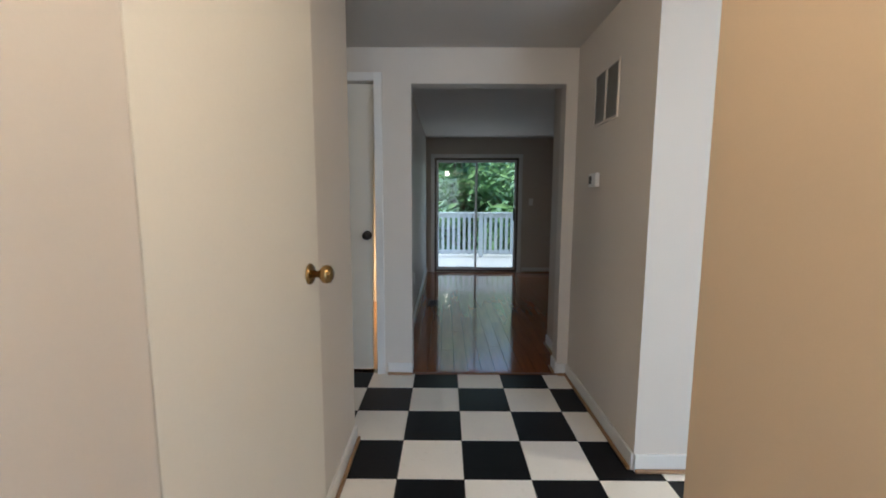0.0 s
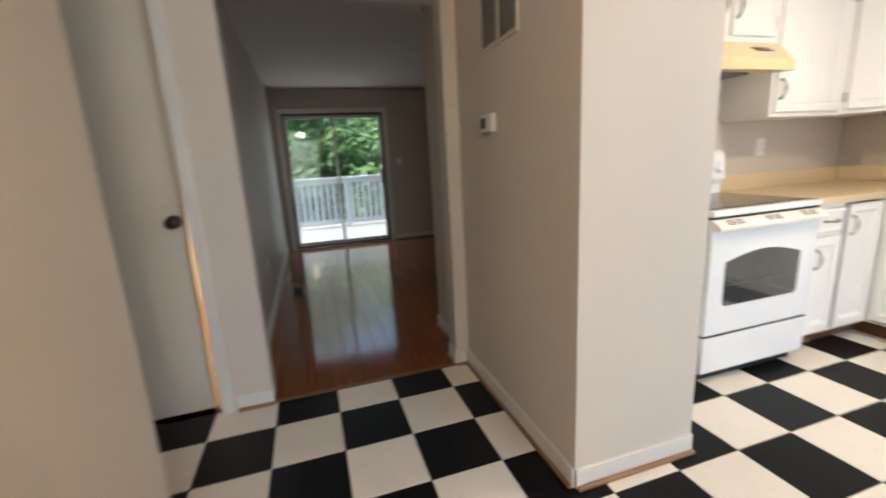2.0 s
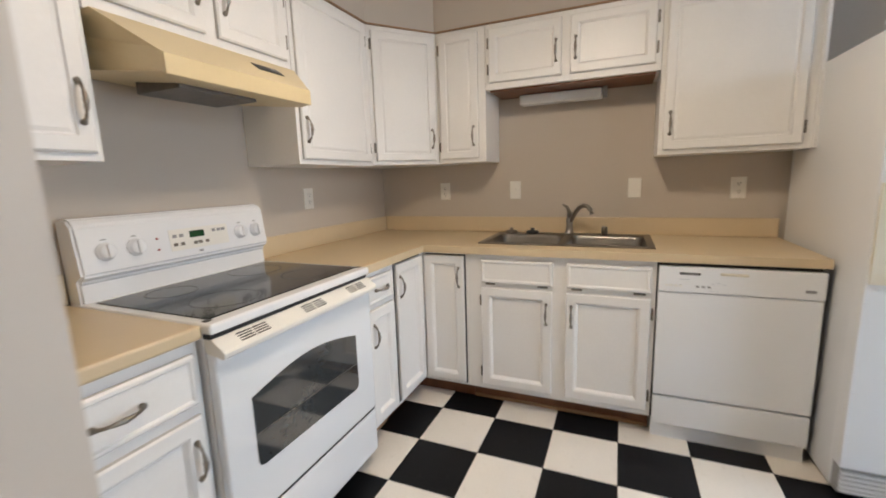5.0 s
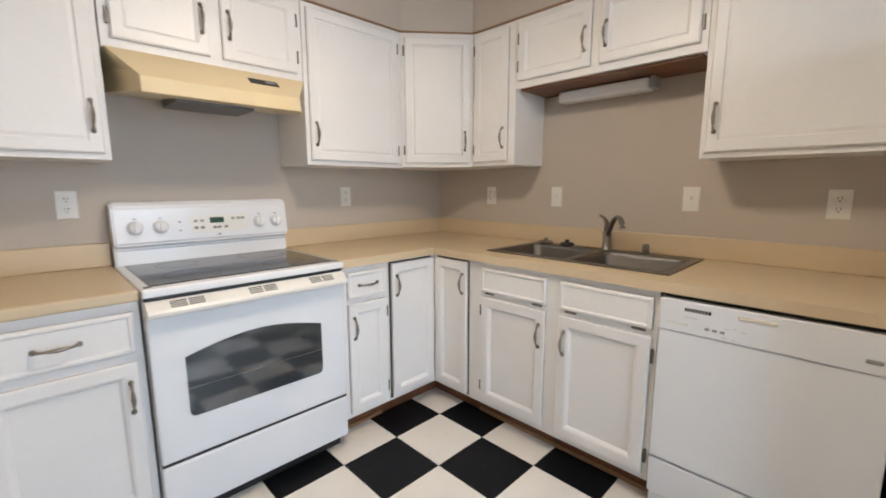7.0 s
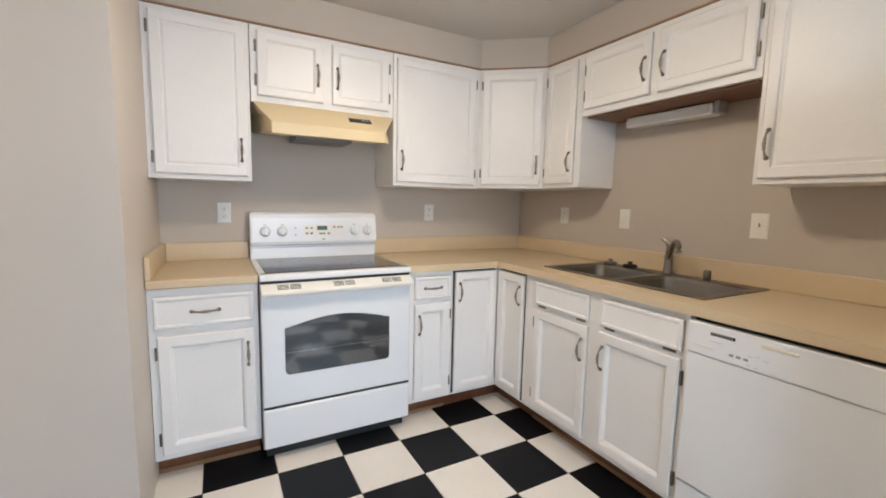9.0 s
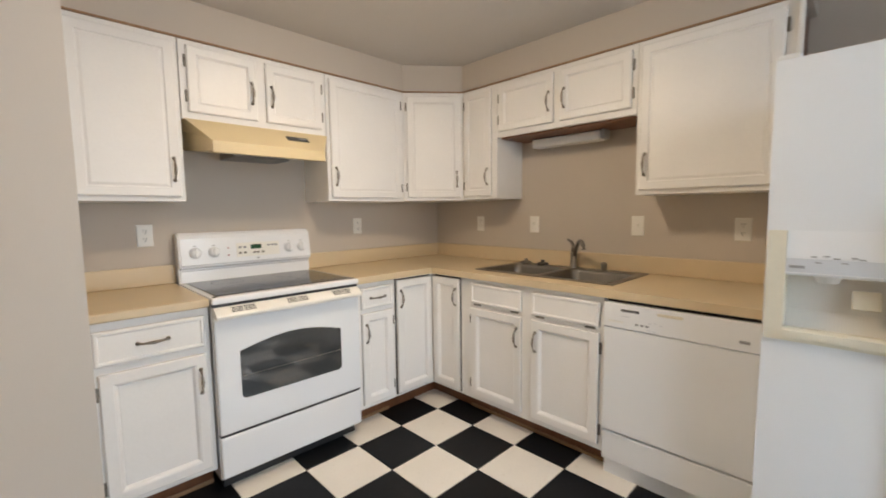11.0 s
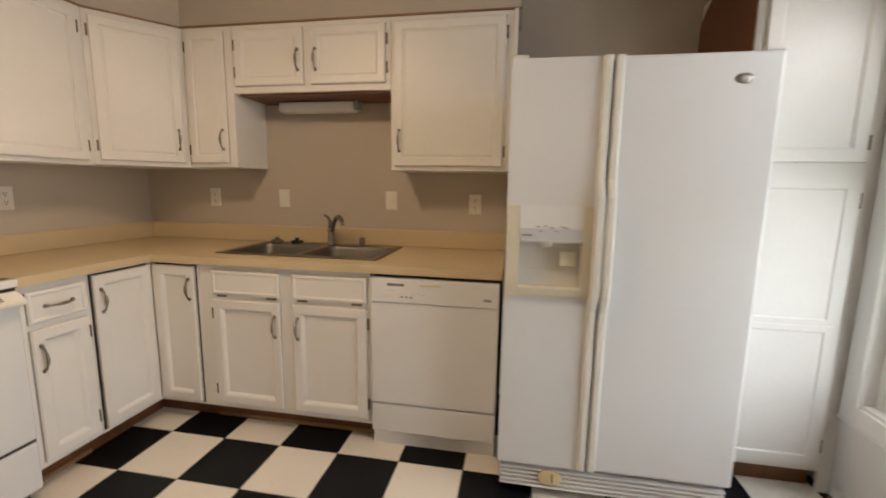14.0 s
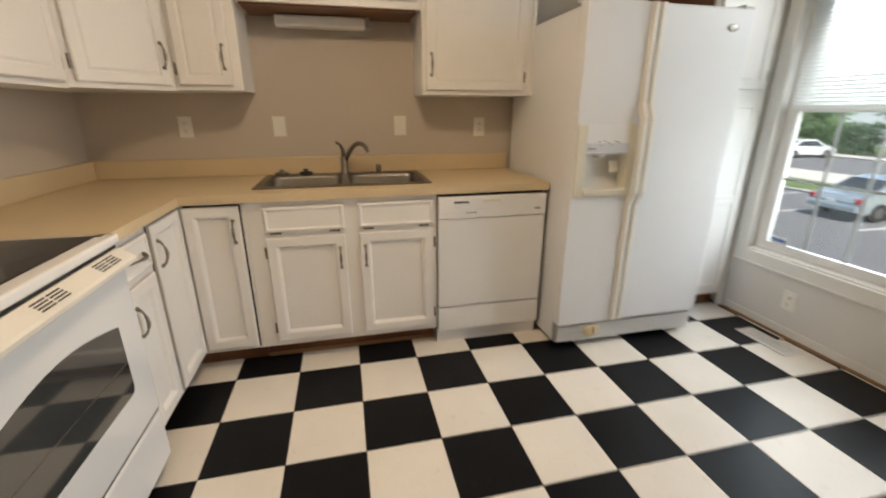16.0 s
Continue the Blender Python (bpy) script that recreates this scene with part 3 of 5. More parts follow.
# base units along the stove wall
def toe(parent, w):
    part("toe_kick", boxes((0.0, w, 0.085, 0.105, 0.0, BZ0)), BROWN, parent, "dark brown toe kick")
    part("plinth_strip", boxes((0.0, w, 0.075, 0.0848, 0.0, 0.02), bevel=0.003), SHOE, parent)


u = thing("base_cabinet", pose(1.347, BY, 0), "white painted base cabinet with one drawer and door", "cabinet", "base cabinets")
cab_body(u, 0.428, SY - BY - 0.002, BZ0, BZ1)
toe(u, 0.428)
cab_drawer(u, 0.020, 0.408, 0.700, 0.840)
cab_door(u, 0.030, 0.408, 0.130, 0.668, "l", "low")
u = thing("base_cabinet", pose(2.552, BY, 0), "white painted narrow base cabinet with drawer and door", "cabinet", "base cabinets")
cab_body(u, 0.272, SY - BY - 0.002, BZ0, BZ1)
toe(u, 0.272)
cab_drawer(u, 0.026, 0.252, 0.715, 0.845)
cab_door(u, 0.026, 0.252, 0.130, 0.690, "r", "low")
u = thing("corner_base_cabinet", pose(2.826, BY, 0), "white painted corner base cabinet with folding doors", "cabinet", "base cabinets")
part("body", prism([(0, 0), (BX - 2.826, 0), (BX - 2.826, 2.005 - BY), (SX - 0.002 - 2.826, 2.005 - BY), (SX - 0.002 - 2.826, SY - 0.002 - BY), (0, SY - 0.002 - BY)], BZ0, BZ1), CAB, u)
part("toe_kick", prism([(0, 0.085), (BX - 2.826 + 0.085, 0.085), (BX - 2.826 + 0.085, 2.005 - BY), (SX - 2.83, 2.005 - BY), (SX - 2.83, 0.3), (0, 0.3)], 0, BZ0), BROWN, u, "dark brown toe kick")
cab_door(u, 0.014, 0.310, 0.125, 0.860, "r", "low", hinges=False)
# Dark sheet behind the door paints the shade in the gap round it.
part("door_gap_shade", boxes((0.004, 0.300, -0.0015, 0.004, 0.118, 0.867)), DARK, u)
v = thing("corner_base_door", pose(BX, BY, 0, 0, 0, SINK), "white painted folding door of the corner base cabinet", "cabinet door", "base cabinets")
# Same dark sheet here: gap shade as colour round the folding door.
part("gap", boxes((0.03, 0.270, -0.0015, 0.004, 0.118, 0.867)), DARK, v)
cab_door(v, 0.022, 0.262, 0.125, 0.860, "l", "low", hinges=False)

# base units along the sink wall
u = thing("sink_base_cabinet", pose(BX, 2.003, 0, 0, 0, SINK), "white painted two-door sink base cabinet", "cabinet", "base cabinets")
W = 2.003 - 1.083
part("body", cells([0, 0.02, W - 0.02, W], [BZ0, BZ0 + 0.02, BZ1], lambda a, b: True, 0.0, 0.02, "xzy"), CAB, u)
part("side_panel", boxes((0.0, 0.02, 0.02, 0.62, BZ0, BZ1)), CAB, u)
part("side_panel", boxes((W - 0.02, W, 0.02, 0.62, BZ0, BZ1)), CAB, u)
part("bottom_panel", boxes((0.02, W - 0.02, 0.02, 0.62, BZ0, BZ0 + 0.02)), CAB, u)
toe(u, W)
cab_drawer(u, 0.078, 0.452, 0.722, 0.846, False, True)
cab_drawer(u, 0.520, 0.902, 0.722, 0.846, False, True)
cab_door(u, 0.078, 0.452, 0.135, 0.695, "l", "low")
cab_door(u, 0.520, 0.902, 0.135, 0.695, "r", "low")

# ---------------------------------------------------------------- worktop
CT0, CT1 = 0.876, 0.914
CX, CY = BX - 0.030, BY - 0.030
SK = (3.245, 3.735, 1.085, 1.975)
ct = thing("worktop", pose(0, 0, 0), "almond laminate worktop in an L with low backsplash", "worktop")
xs = [2.543, CX, SK[0] + 0.02, SK[1] - 0.02, SX - 0.003]
ys = [0.468, SK[2] + 0.02, SK[3] - 0.02, CY, SY - 0.003]
bm = cells(xs, ys, lambda x, y: (y > CY or x > CX) and not (SK[0] + 0.02 < x < SK[1] - 0.02 and SK[2] + 0.02 < y < SK[3] - 0.02), CT0, CT1)
bmesh.ops.bevel(bm, geom=[e for e in bm.edges if all(abs(v.co.z - CT1) < 1e-5 for v in e.verts) and len(e.link_faces) == 2 and abs(e.link_faces[0].normal.z - e.link_faces[1].normal.z) > 0.5], offset=0.008, segments=3, affect='EDGES')
part("slab", bm, COUNTER, ct)
part("backsplash", boxes((2.543, SX - 0.004, SY - 0.024, SY - 0.003, CT1, 1.015), bevel=0.005), COUNTER, ct)
part("backsplash", boxes((SX - 0.024, SX - 0.003, 0.468, SY - 0.026, CT1, 1.015), bevel=0.005), COUNTER, ct)
ct = thing("worktop", pose(0, 0, 0), "short almond laminate worktop beside the range", "worktop")
part("slab", boxes((1.347, 1.776, CY, SY - 0.003, CT0, CT1), bevel=0.008, seg=3), COUNTER, ct)
part("backsplash", boxes((1.369, 1.776, SY - 0.024, SY - 0.003, CT1, 1.015), bevel=0.005), COUNTER, ct)
part("side_splash", boxes((1.347, 1.367, CY + 0.01, SY - 0.003, CT1, 1.015), bevel=0.005), COUNTER, ct)

# ---------------------------------------------------------------- sink
def bowl(bm, x0, x1, y0, y1, depth, z, r=0.05):
    def ring(inset, zz):
        pts = []
        rr = max(r - inset * 0.2, 0.02)
        for cx, cy, a0 in ((x1 - inset - rr, y1 - inset - rr, 0), (x0 + inset + rr, y1 - inset - rr, 90), (x0 + inset + rr, y0 + inset + rr, 180), (x1 - inset - rr, y0 + inset + rr, 270)):
            for k in range(5):
                a = radians(a0 + k * 22.5)
                pts.append(bm.verts.new((cx + rr * math.cos(a), cy + rr * math.sin(a), zz)))
        return pts
    rings = [ring(-0.006, z), ring(0.0, z - 0.004), ring(0.006, z - 0.02), ring(0.012, z - depth + 0.03), ring(0.03, z - depth + 0.006), ring(0.06, z - depth)]
    for a, b in zip(rings, rings[1:]):
        for k in range(20):
            bm.faces.new([a[k], a[(k + 1) % 20], b[(k + 1) % 20], b[k]])
    bm.faces.new(rings[-1])


sk = thing("sink", pose(0, 0, 0), "double-bowl stainless steel drop-in kitchen sink", "sink")
RZ = CT1 + 0.006
my = (SK[2] + SK[3]) / 2
B1 = (SK[0] + 0.035, SK[1] - 0.085, my + 0.018, SK[3] - 0.035)
B2 = (SK[0] + 0.035, SK[1] - 0.085, SK[2] + 0.035, my - 0.018)
part("rim", cells([SK[0], B1[0], B1[1], SK[1]], [SK[2], B2[2], B2[3], B1[2], B1[3], SK[3]], lambda x, y: not (B1[0] < x < B1[1] and (B1[2] < y < B1[3] or B2[2] < y < B2[3])), CT1 + 0.001, RZ, "xyz"), SINKM, sk)
for b in (B1, B2):
    bm = bmesh.new()
    bowl(bm, *b, 0.17, RZ)
    k = part("bowl", bm, SINKM, sk, smooth=True)
    part("drain", lathe([(0.045, 0.0), (0.045, 0.004), (0.03, 0.003), (0.004, 0.002)], 18, pose((b[0] + b[1]) / 2, (b[2] + b[3]) / 2, RZ - 0.169)), PEWTER, k, smooth=True)
fc = thing("faucet", pose(SK[1] - 0.042, my, RZ), "brushed nickel single-lever kitchen faucet on the sink", "faucet")
part("base", lathe([(0.028, 0), (0.028, 0.006), (0.022, 0.012), (0.019, 0.05), (0.021, 0.09), (0.017, 0.10), (0.004, 0.104)], 18), STEEL, fc, smooth=True)
bm = bmesh.new()
sp = [(0, 0, 0.07), (-0.018, -0.018, 0.10), (-0.040, -0.040, 0.140), (-0.062, -0.062, 0.168), (-0.088, -0.088, 0.180), (-0.112, -0.112, 0.174), (-0.128, -0.128, 0.155), (-0.134, -0.134, 0.135)]
tube(bm, sp, [0.013, 0.0125, 0.012, 0.012, 0.012, 0.0125, 0.014, 0.0145], 12)
part("spout", bm, STEEL, fc, smooth=True)
bm = bmesh.new()
tube(bm, [(0, 0, 0.10), (0.004, 0.004, 0.135), (-0.002, 0.016, 0.165), (-0.012, 0.040, 0.182)], [0.017, 0.013, 0.009, 0.007], 10)
part("lever", bm, STEEL, fc, smooth=True)
sd = thing("air_gap", pose(SK[1] - 0.042, my - 0.20, RZ), "chrome air gap cap on the sink ledge", "fitting")
part("cap", lathe([(0.017, 0), (0.017, 0.04), (0.014, 0.048), (0.003, 0.05)], 16), STEEL, sd, smooth=True)
for y, col, lab in ((my + 0.36, STEEL, "steel sink strainer lying on the ledge"), (my + 0.225, DARK, "black rubber sink stopper on the ledge")):
    st = thing("sink_stopper", pose(SK[1] - 0.045, y, RZ), lab, "stopper")
    part("disc", lathe([(0.036, 0), (0.040, 0.008), (0.034, 0.016), (0.012, 0.018), (0.011, 0.026), (0.016, 0.032), (0.003, 0.034)], 18), col, st, smooth=True)

# ---------------------------------------------------------------- range
r = thing("electric_range", pose(1.778, 2.240, 0), "white freestanding electric range with black glass top", "stove")
RW, RD = 0.757, SY - 2.240 - 0.006
part("body", boxes((0.004, RW - 0.004, 0.03, RD, 0.05, 0.885), bevel=0.003), APPL, r)
part("cooktop_frame", boxes((0, RW, -0.012, RD - 0.02, 0.886, 0.916), bevel=0.008, seg=3), APPL, r)
ck = part("cooktop_glass", boxes((0.03, RW - 0.03, 0.035, RD - 0.10, 0.912, 0.9195), bevel=0.002), BLACKG, r, "black ceramic glass cooktop")
for cx, cy, rr in ((0.2, 0.17, 0.105), (0.56, 0.17, 0.085), (0.2, 0.43, 0.08), (0.56, 0.43, 0.105)):
    bm = bmesh.new()
    n = 40
    a = [bm.verts.new((cx + rr * math.cos(2 * math.pi * k / n), cy + rr * math.sin(2 * math.pi * k / n), 0.9199)) for k in range(n)]
    b = [bm.verts.new((cx + (rr - 0.003) * math.cos(2 * math.pi * k / n), cy + (rr - 0.003) * math.sin(2 * math.pi * k / n), 0.9199)) for k in range(n)]
    for k in range(n):
        bm.faces.new([a[k], a[(k + 1) % n], b[(k + 1) % n], b[k]])
    part("burner_ring", bm, RINGP, ck)
# control panel, leaning back a little
bg = part("back_panel", side_prism([(RD - 0.075, 0.916), (RD - 0.072, 0.985), (RD - 0.105, 1.005), (RD - 0.085, 1.165), (RD - 0.060, 1.188), (RD, 1.188), (RD, 0.90), (RD - 0.075, 0.90)], 0.004, RW - 0.004), APPL, r)
bmesh_edit = bmesh.new()
bmesh_edit.from_mesh(bg.data)
bmesh.ops.bevel(bmesh_edit, geom=bmesh_edit.edges[:], offset=0.008, segments=3, affect='EDGES')
bmesh_edit.to_mesh(bg.data)
bmesh_edit.free()
lean = math.degrees(math.atan2(0.02, 0.16))


def on_panel(u, s):
    """A pose on the sloping face: local z points out of it. s: up along the face."""
    return pose(u, RD - 0.105 + 0.02 * s / 0.161, 1.005 + 0.16 * s / 0.161) @ pose(0, 0, 0, 90 - lean, 0, 0)


for kx in (0.082, 0.175, 0.607, 0.690):
    k = part("knob", lathe([(0.030, 0.0), (0.030, 0.004), (0.027, 0.006), (0.024, 0.020), (0.021, 0.024), (0.003, 0.024)], 24, on_panel(kx, 0.072)), APPL, r, smooth=True)
    bm = boxes((-0.006, 0.006, -0.023, 0.023, 0.022, 0.032), bevel=0.003)
    bm.transform(on_panel(kx, 0.072))
    part("grip", bm, APPL, k)
    bm = boxes((-0.008, 0.008, 0.037, 0.041, 0.0002, 0.001))
    bm.transform(on_panel(kx, 0.072))
    part("mark", bm, GREYP, k)


def on_panel_bar(name, u0, u1, s0, s1, material, parent, out=0.0012):
    bm = boxes((u0, u1, s0, s1, 0.0001, out))
    bm.transform(on_panel(0, 0))
    return part(name, bm, material, parent)


panel = on_panel_bar("keypad", 0.295, 0.545, 0.035, 0.115, PLATE, r)
on_panel_bar("display", 0.375, 0.437, 0.077, 0.103, LEDG, panel, 0.0022)
for ku, ks in ((0.315, 0.09), (0.342, 0.09), (0.315, 0.058), (0.342, 0.058), (0.395, 0.056), (0.415, 0.056), (0.445, 0.056), (0.48, 0.095), (0.505, 0.095), (0.525, 0.095)):
    on_panel_bar("key", ku - 0.008, ku + 0.008, ks - 0.006, ks + 0.006, GREYP if ks > 0.07 else HINGE, panel, 0.0024)
for s in (0.05, 0.09):
    part("indicator_light", lathe([(0.004, 0), (0.004, 0.002), (0.001, 0.003)], 10, on_panel(0.25, s)), REDL, r)
on_panel_bar("badge", 0.405, 0.42, 0.018, 0.026, GREYP, r)
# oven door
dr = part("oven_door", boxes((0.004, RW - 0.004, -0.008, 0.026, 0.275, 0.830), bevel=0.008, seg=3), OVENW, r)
n = 10
wl, wr, wb, wt = 0.105, RW - 0.125, 0.425, 0.655
poly = [(wl + 0.02, wb), (wr - 0.02, wb), (wr - 0.006, wb + 0.006), (wr, wb + 0.02)]
poly += [(wr - (wr - wl) * k / n, wt + 0.045 * math.sin(math.pi * k / n)) for k in range(n + 1)]
poly += [(wl, wb + 0.02), (wl + 0.006, wb + 0.006)]
bm = bmesh.new()
f0 = [bm.verts.new((x, -0.0095, z)) for x, z in poly]
f1 = [bm.verts.new((x, -0.006, z)) for x, z in poly]
bm.faces.new(f0)
for k in range(len(poly)):
    bm.faces.new([f0[k], f0[(k + 1) % len(poly)], f1[(k + 1) % len(poly)], f1[k]])
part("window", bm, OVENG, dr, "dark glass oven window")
# Strip laid on the glass in place of the rack behind it.
part("rack_line_strip", boxes((wl + 0.008, wr - 0.008, -0.0101, -0.0094, 0.533, 0.5355)), PEWTER, dr, "thin metal strip on the oven glass, standing for the rack")
for a in (0.012, RW - 0.034):
    part("corner_cap", boxes((a, a + 0.022, 0.020, 0.038, 0.9155, 0.9185), bevel=0.002), BRONZE, r)
# handle rail with a sloping, slotted top
RA, RB = Vector((-0.002, 0.871)), Vector((-0.041, 0.844))
rail = part("handle", side_prism([(0.028, 0.871), (RA.x, RA.y), (RB.x, RB.y), (-0.047, 0.837), (-0.046, 0.826), (-0.039, 0.820), (-0.020, 0.824), (0.028, 0.832)], 0.006, RW - 0.006), RAILP, dr, "off-white handle rail with vent slots")
down = (RB - RA).normalized()
face = Vector((down.y, -down.x))
for g in (0.075, 0.335, 0.585):
    for j_ in range(2):
        for k in range(4):
            c = RA + down * (0.011 + 0.0088 * k)
            q = [c - down * 0.0022 + face * 0.0005, c + down * 0.0022 + face * 0.0005, c + down * 0.0022 - face * 0.003, c - down * 0.0022 - face * 0.003]
            part("vent_slot", side_prism([(v.x, v.y) for v in q], g + j_ * 0.056, g + j_ * 0.056 + 0.050), DARK, rail)
# Dark strip painting the shade of the gap under the cooktop.
part("cooktop_gap_shade", boxes((0.006, RW - 0.006, 0.003, 0.029, 0.8715, 0.8855)), DARK, r)
part("drawer", boxes((0.004, RW - 0.004, -0.006, 0.026, 0.065, 0.262), bevel=0.008, seg=3), APPL, r)
# Dark filler for the shade between oven door and drawer.
part("gap", boxes((0.006, RW - 0.006, 0.0, 0.028, 0.263, 0.274)), DARK, r)
part("base", boxes((0.02, RW - 0.02, 0.05, RD - 0.05, 0.0, 0.06)), DARK, r)

# range hood
h = thing("range_hood", pose(1.795, 2.390, 1.585), "almond enamel range hood under a short cabinet", "range hood")
HD = SY - 2.390 - 0.004
bm = side_prism([(0, 0.0), (0, 0.05), (0.02, 0.062), (0.165, 0.167), (HD, 0.167), (HD, 0.055), (0.10, 0.004)], 0, 0.755)
for v in bm.verts:
    if v.co.y < 0.16:
        v.co.x += (0.072 if v.co.x < 0.3 else -0.108) * (1 - v.co.y / 0.185)
part("shell", bm, ALMOND, h)
part("lip", boxes((0.069, 0.647, -0.003, 0.012, -0.006, 0.05), bevel=0.003), ALMOND, h)
bm = boxes((0.470, 0.595, -0.003, 0.003, -0.023, 0.023), bevel=0.002)
bm.transform(pose(0, 0.092, 0.113, -54))
sw = part("switch_plate", bm, DARK, h)
bm = boxes((0.54, 0.58, -0.006, -0.002, -0.004, 0.004))
bm.transform(pose(0, 0.092, 0.113, -54))
part("switch", bm, GREYP, sw)
part("filter", boxes((0.20, 0.50, 0.13, 0.34, -0.004, 0.040), bevel=0.003), FILTER, h, "greasy grey metal mesh filter")

# ---------------------------------------------------------------- dishwasher
w = thing("dishwasher", pose(BX - 0.02, 1.079, 0, 0, 0, SINK), "white built-in dishwasher beside the refrigerator", "dishwasher")
DW = 0.606
part("body", boxes((0.01, DW - 0.01, 0.03, 0.6, 0.09, 0.868)), DARK, w)
part("control_panel", boxes((0.003, DW - 0.003, -0.006, 0.03, 0.742, 0.858), bevel=0.006, seg=3), APPL, w)
part("door", boxes((0.003, DW - 0.003, 0.0, 0.03, 0.235, 0.7405), bevel=0.006, seg=3), APPL, w)
part("lower_panel", boxes((0.003, DW - 0.003, 0.002, 0.03, 0.085, 0.226), bevel=0.005), APPL, w)
part("toe_plate", boxes((0.003, DW - 0.003, 0.035, 0.05, 0.0, 0.083)), APPL, w)
part("vent", boxes((0.085, 0.165, -0.0075, 0.0, 0.822, 0.834), bevel=0.002), DARK, w)
part("latch", boxes((0.24, 0.34, -0.0095, 0.0, 0.826, 0.838), bevel=0.003), CREAM, w)
for k, a in enumerate((0.03, 0.048, 0.066, 0.084, 0.15, 0.172, 0.194)):
    part("button", boxes((a, a + 0.013, -0.0085, 0.0, 0.768, 0.776), bevel=0.001), PLATE if k < 4 else GREYP, w)
for ku, kz, kw in ((0.085, 0.800, 0.040), (0.205, 0.785, 0.014), (0.228, 0.790, 0.012), (0.250, 0.784, 0.014), (0.20, 0.754, 0.016), (0.225, 0.752, 0.012)):
    part("print_mark", boxes((ku, ku + kw, -0.0069, -0.004, kz, kz + 0.003)), KEYGREY, w)
for k in range(8):
    part("vent_tooth", boxes((0.090 + k * 0.009, 0.094 + k * 0.009, -0.0082, -0.006, 0.823, 0.833)), GREYP, w)
part("badge", boxes((0.535, 0.57, -0.0085, 0.0, 0.772, 0.784), bevel=0.003), GREYP, w)

# ---------------------------------------------------------------- refrigerator
f = thing("refrigerator", pose(2.930, 0.452, 0, 0, 0, SINK), "white side-by-side refrigerator with ice dispenser in its door", "refrigerator")
FW, FH, FD = 0.885, 1.745, SX - 2.930 - 0.03
part("case", boxes((0.004, FW - 0.004, 0.075, FD, 0.03, 1.725), bevel=0.006), PEBBLE, f)
split = 0.350
# freezer door with a hole for the dispenser
da, db, dz0, dz1 = 0.035, 0.285, 0.885, 1.20
part("freezer_door", cells([0.0, da, db, split - 0.004], [0.155, dz0, dz1, 1.74], lambda a, b: not (da < a < db and dz0 < b < dz1), 0.0, 0.068, "xzy"), PEBBLE, f)
part("fridge_door", boxes((split + 0.004, FW, 0.0, 0.068, 0.155, 1.74), bevel=0.012, seg=3), PEBBLE, f)
part("gasket", boxes((0.01, FW - 0.01, 0.068, 0.076, 0.165, 1.73)), GREYP, f)
# Dark filler puts the shade between the two doors into colour.
part("gap", boxes((split - 0.004, split + 0.004, 0.03, 0.06, 0.16, 1.735)), DARK, f)
ds = part("dispenser", cells([0.006, 0.052, 0.284, 0.318], [0.868, 0.906, 1.216], lambda a, b: not (0.052 < a < 0.284 and b > 0.906), -0.012, 0.0005, "xzy"), CREAM, f, "yellowed cream dispenser surround")
bm = side_prism([(-0.002, 1.216), (-0.008, 1.13), (-0.016, 1.085), (-0.010, 1.078), (0.05, 1.078), (0.05, 1.216)], 0.0525, 0.2835)
ctl = part("control", bm, APPL, ds)
bm = side_prism([(-0.0089, 1.130), (-0.0163, 1.088), (-0.0175, 1.088), (-0.0102, 1.130)], 0.054, 0.282)
strip = part("key_strip", bm, KEYGREY, ctl, "pale grey key strip")
part("label_bar", boxes((0.062, 0.098, -0.0178, -0.012, 1.101, 1.109)), GREYP, strip)
for ku, kz in ((0.118, 1.137), (0.128, 1.120), (0.146, 1.140), (0.168, 1.134), (0.186, 1.122), (0.206, 1.138), (0.222, 1.134)):
    part("key_mark", boxes((ku - 0.007, ku + 0.007, -0.0125, -0.004, kz - 0.0018, kz + 0.0018)), GREYP, strip)
part("cavity_back", side_prism([(0.040, 0.906), (0.060, 0.96), (0.060, 1.078), (0.066, 1.078), (0.066, 0.886), (0.040, 0.886)], da, db), TUBE, ds)
part("cavity_side", boxes((da, 0.053, 0.001, 0.060, dz0, 1.077)), CREAM, ds)
part("cavity_side", boxes((0.283, db + 0.003, 0.001, 0.060, dz0, 1.077)), CREAM, ds)
part("shelf", side_prism([(-0.020, 0.880), (-0.022, 0.904), (-0.012, 0.910), (0.045, 0.905), (0.045, 0.886), (-0.005, 0.876)], 0.053, 0.283), CREAM, ds)
bm = boxes((-0.030, 0.030, -0.004, 0.004, -0.028, 0.028), bevel=0.003)
bm.transform(pose(0.236, 0.024, 1.012, -14, 0, 6))
part("paddle", bm, CREAM, ds)
part("chute", lathe([(0.024, -0.022), (0.034, 0.0), (0.004, 0.0)], 16, pose(0.150, 0.034, 1.078)), TUBE, ds)
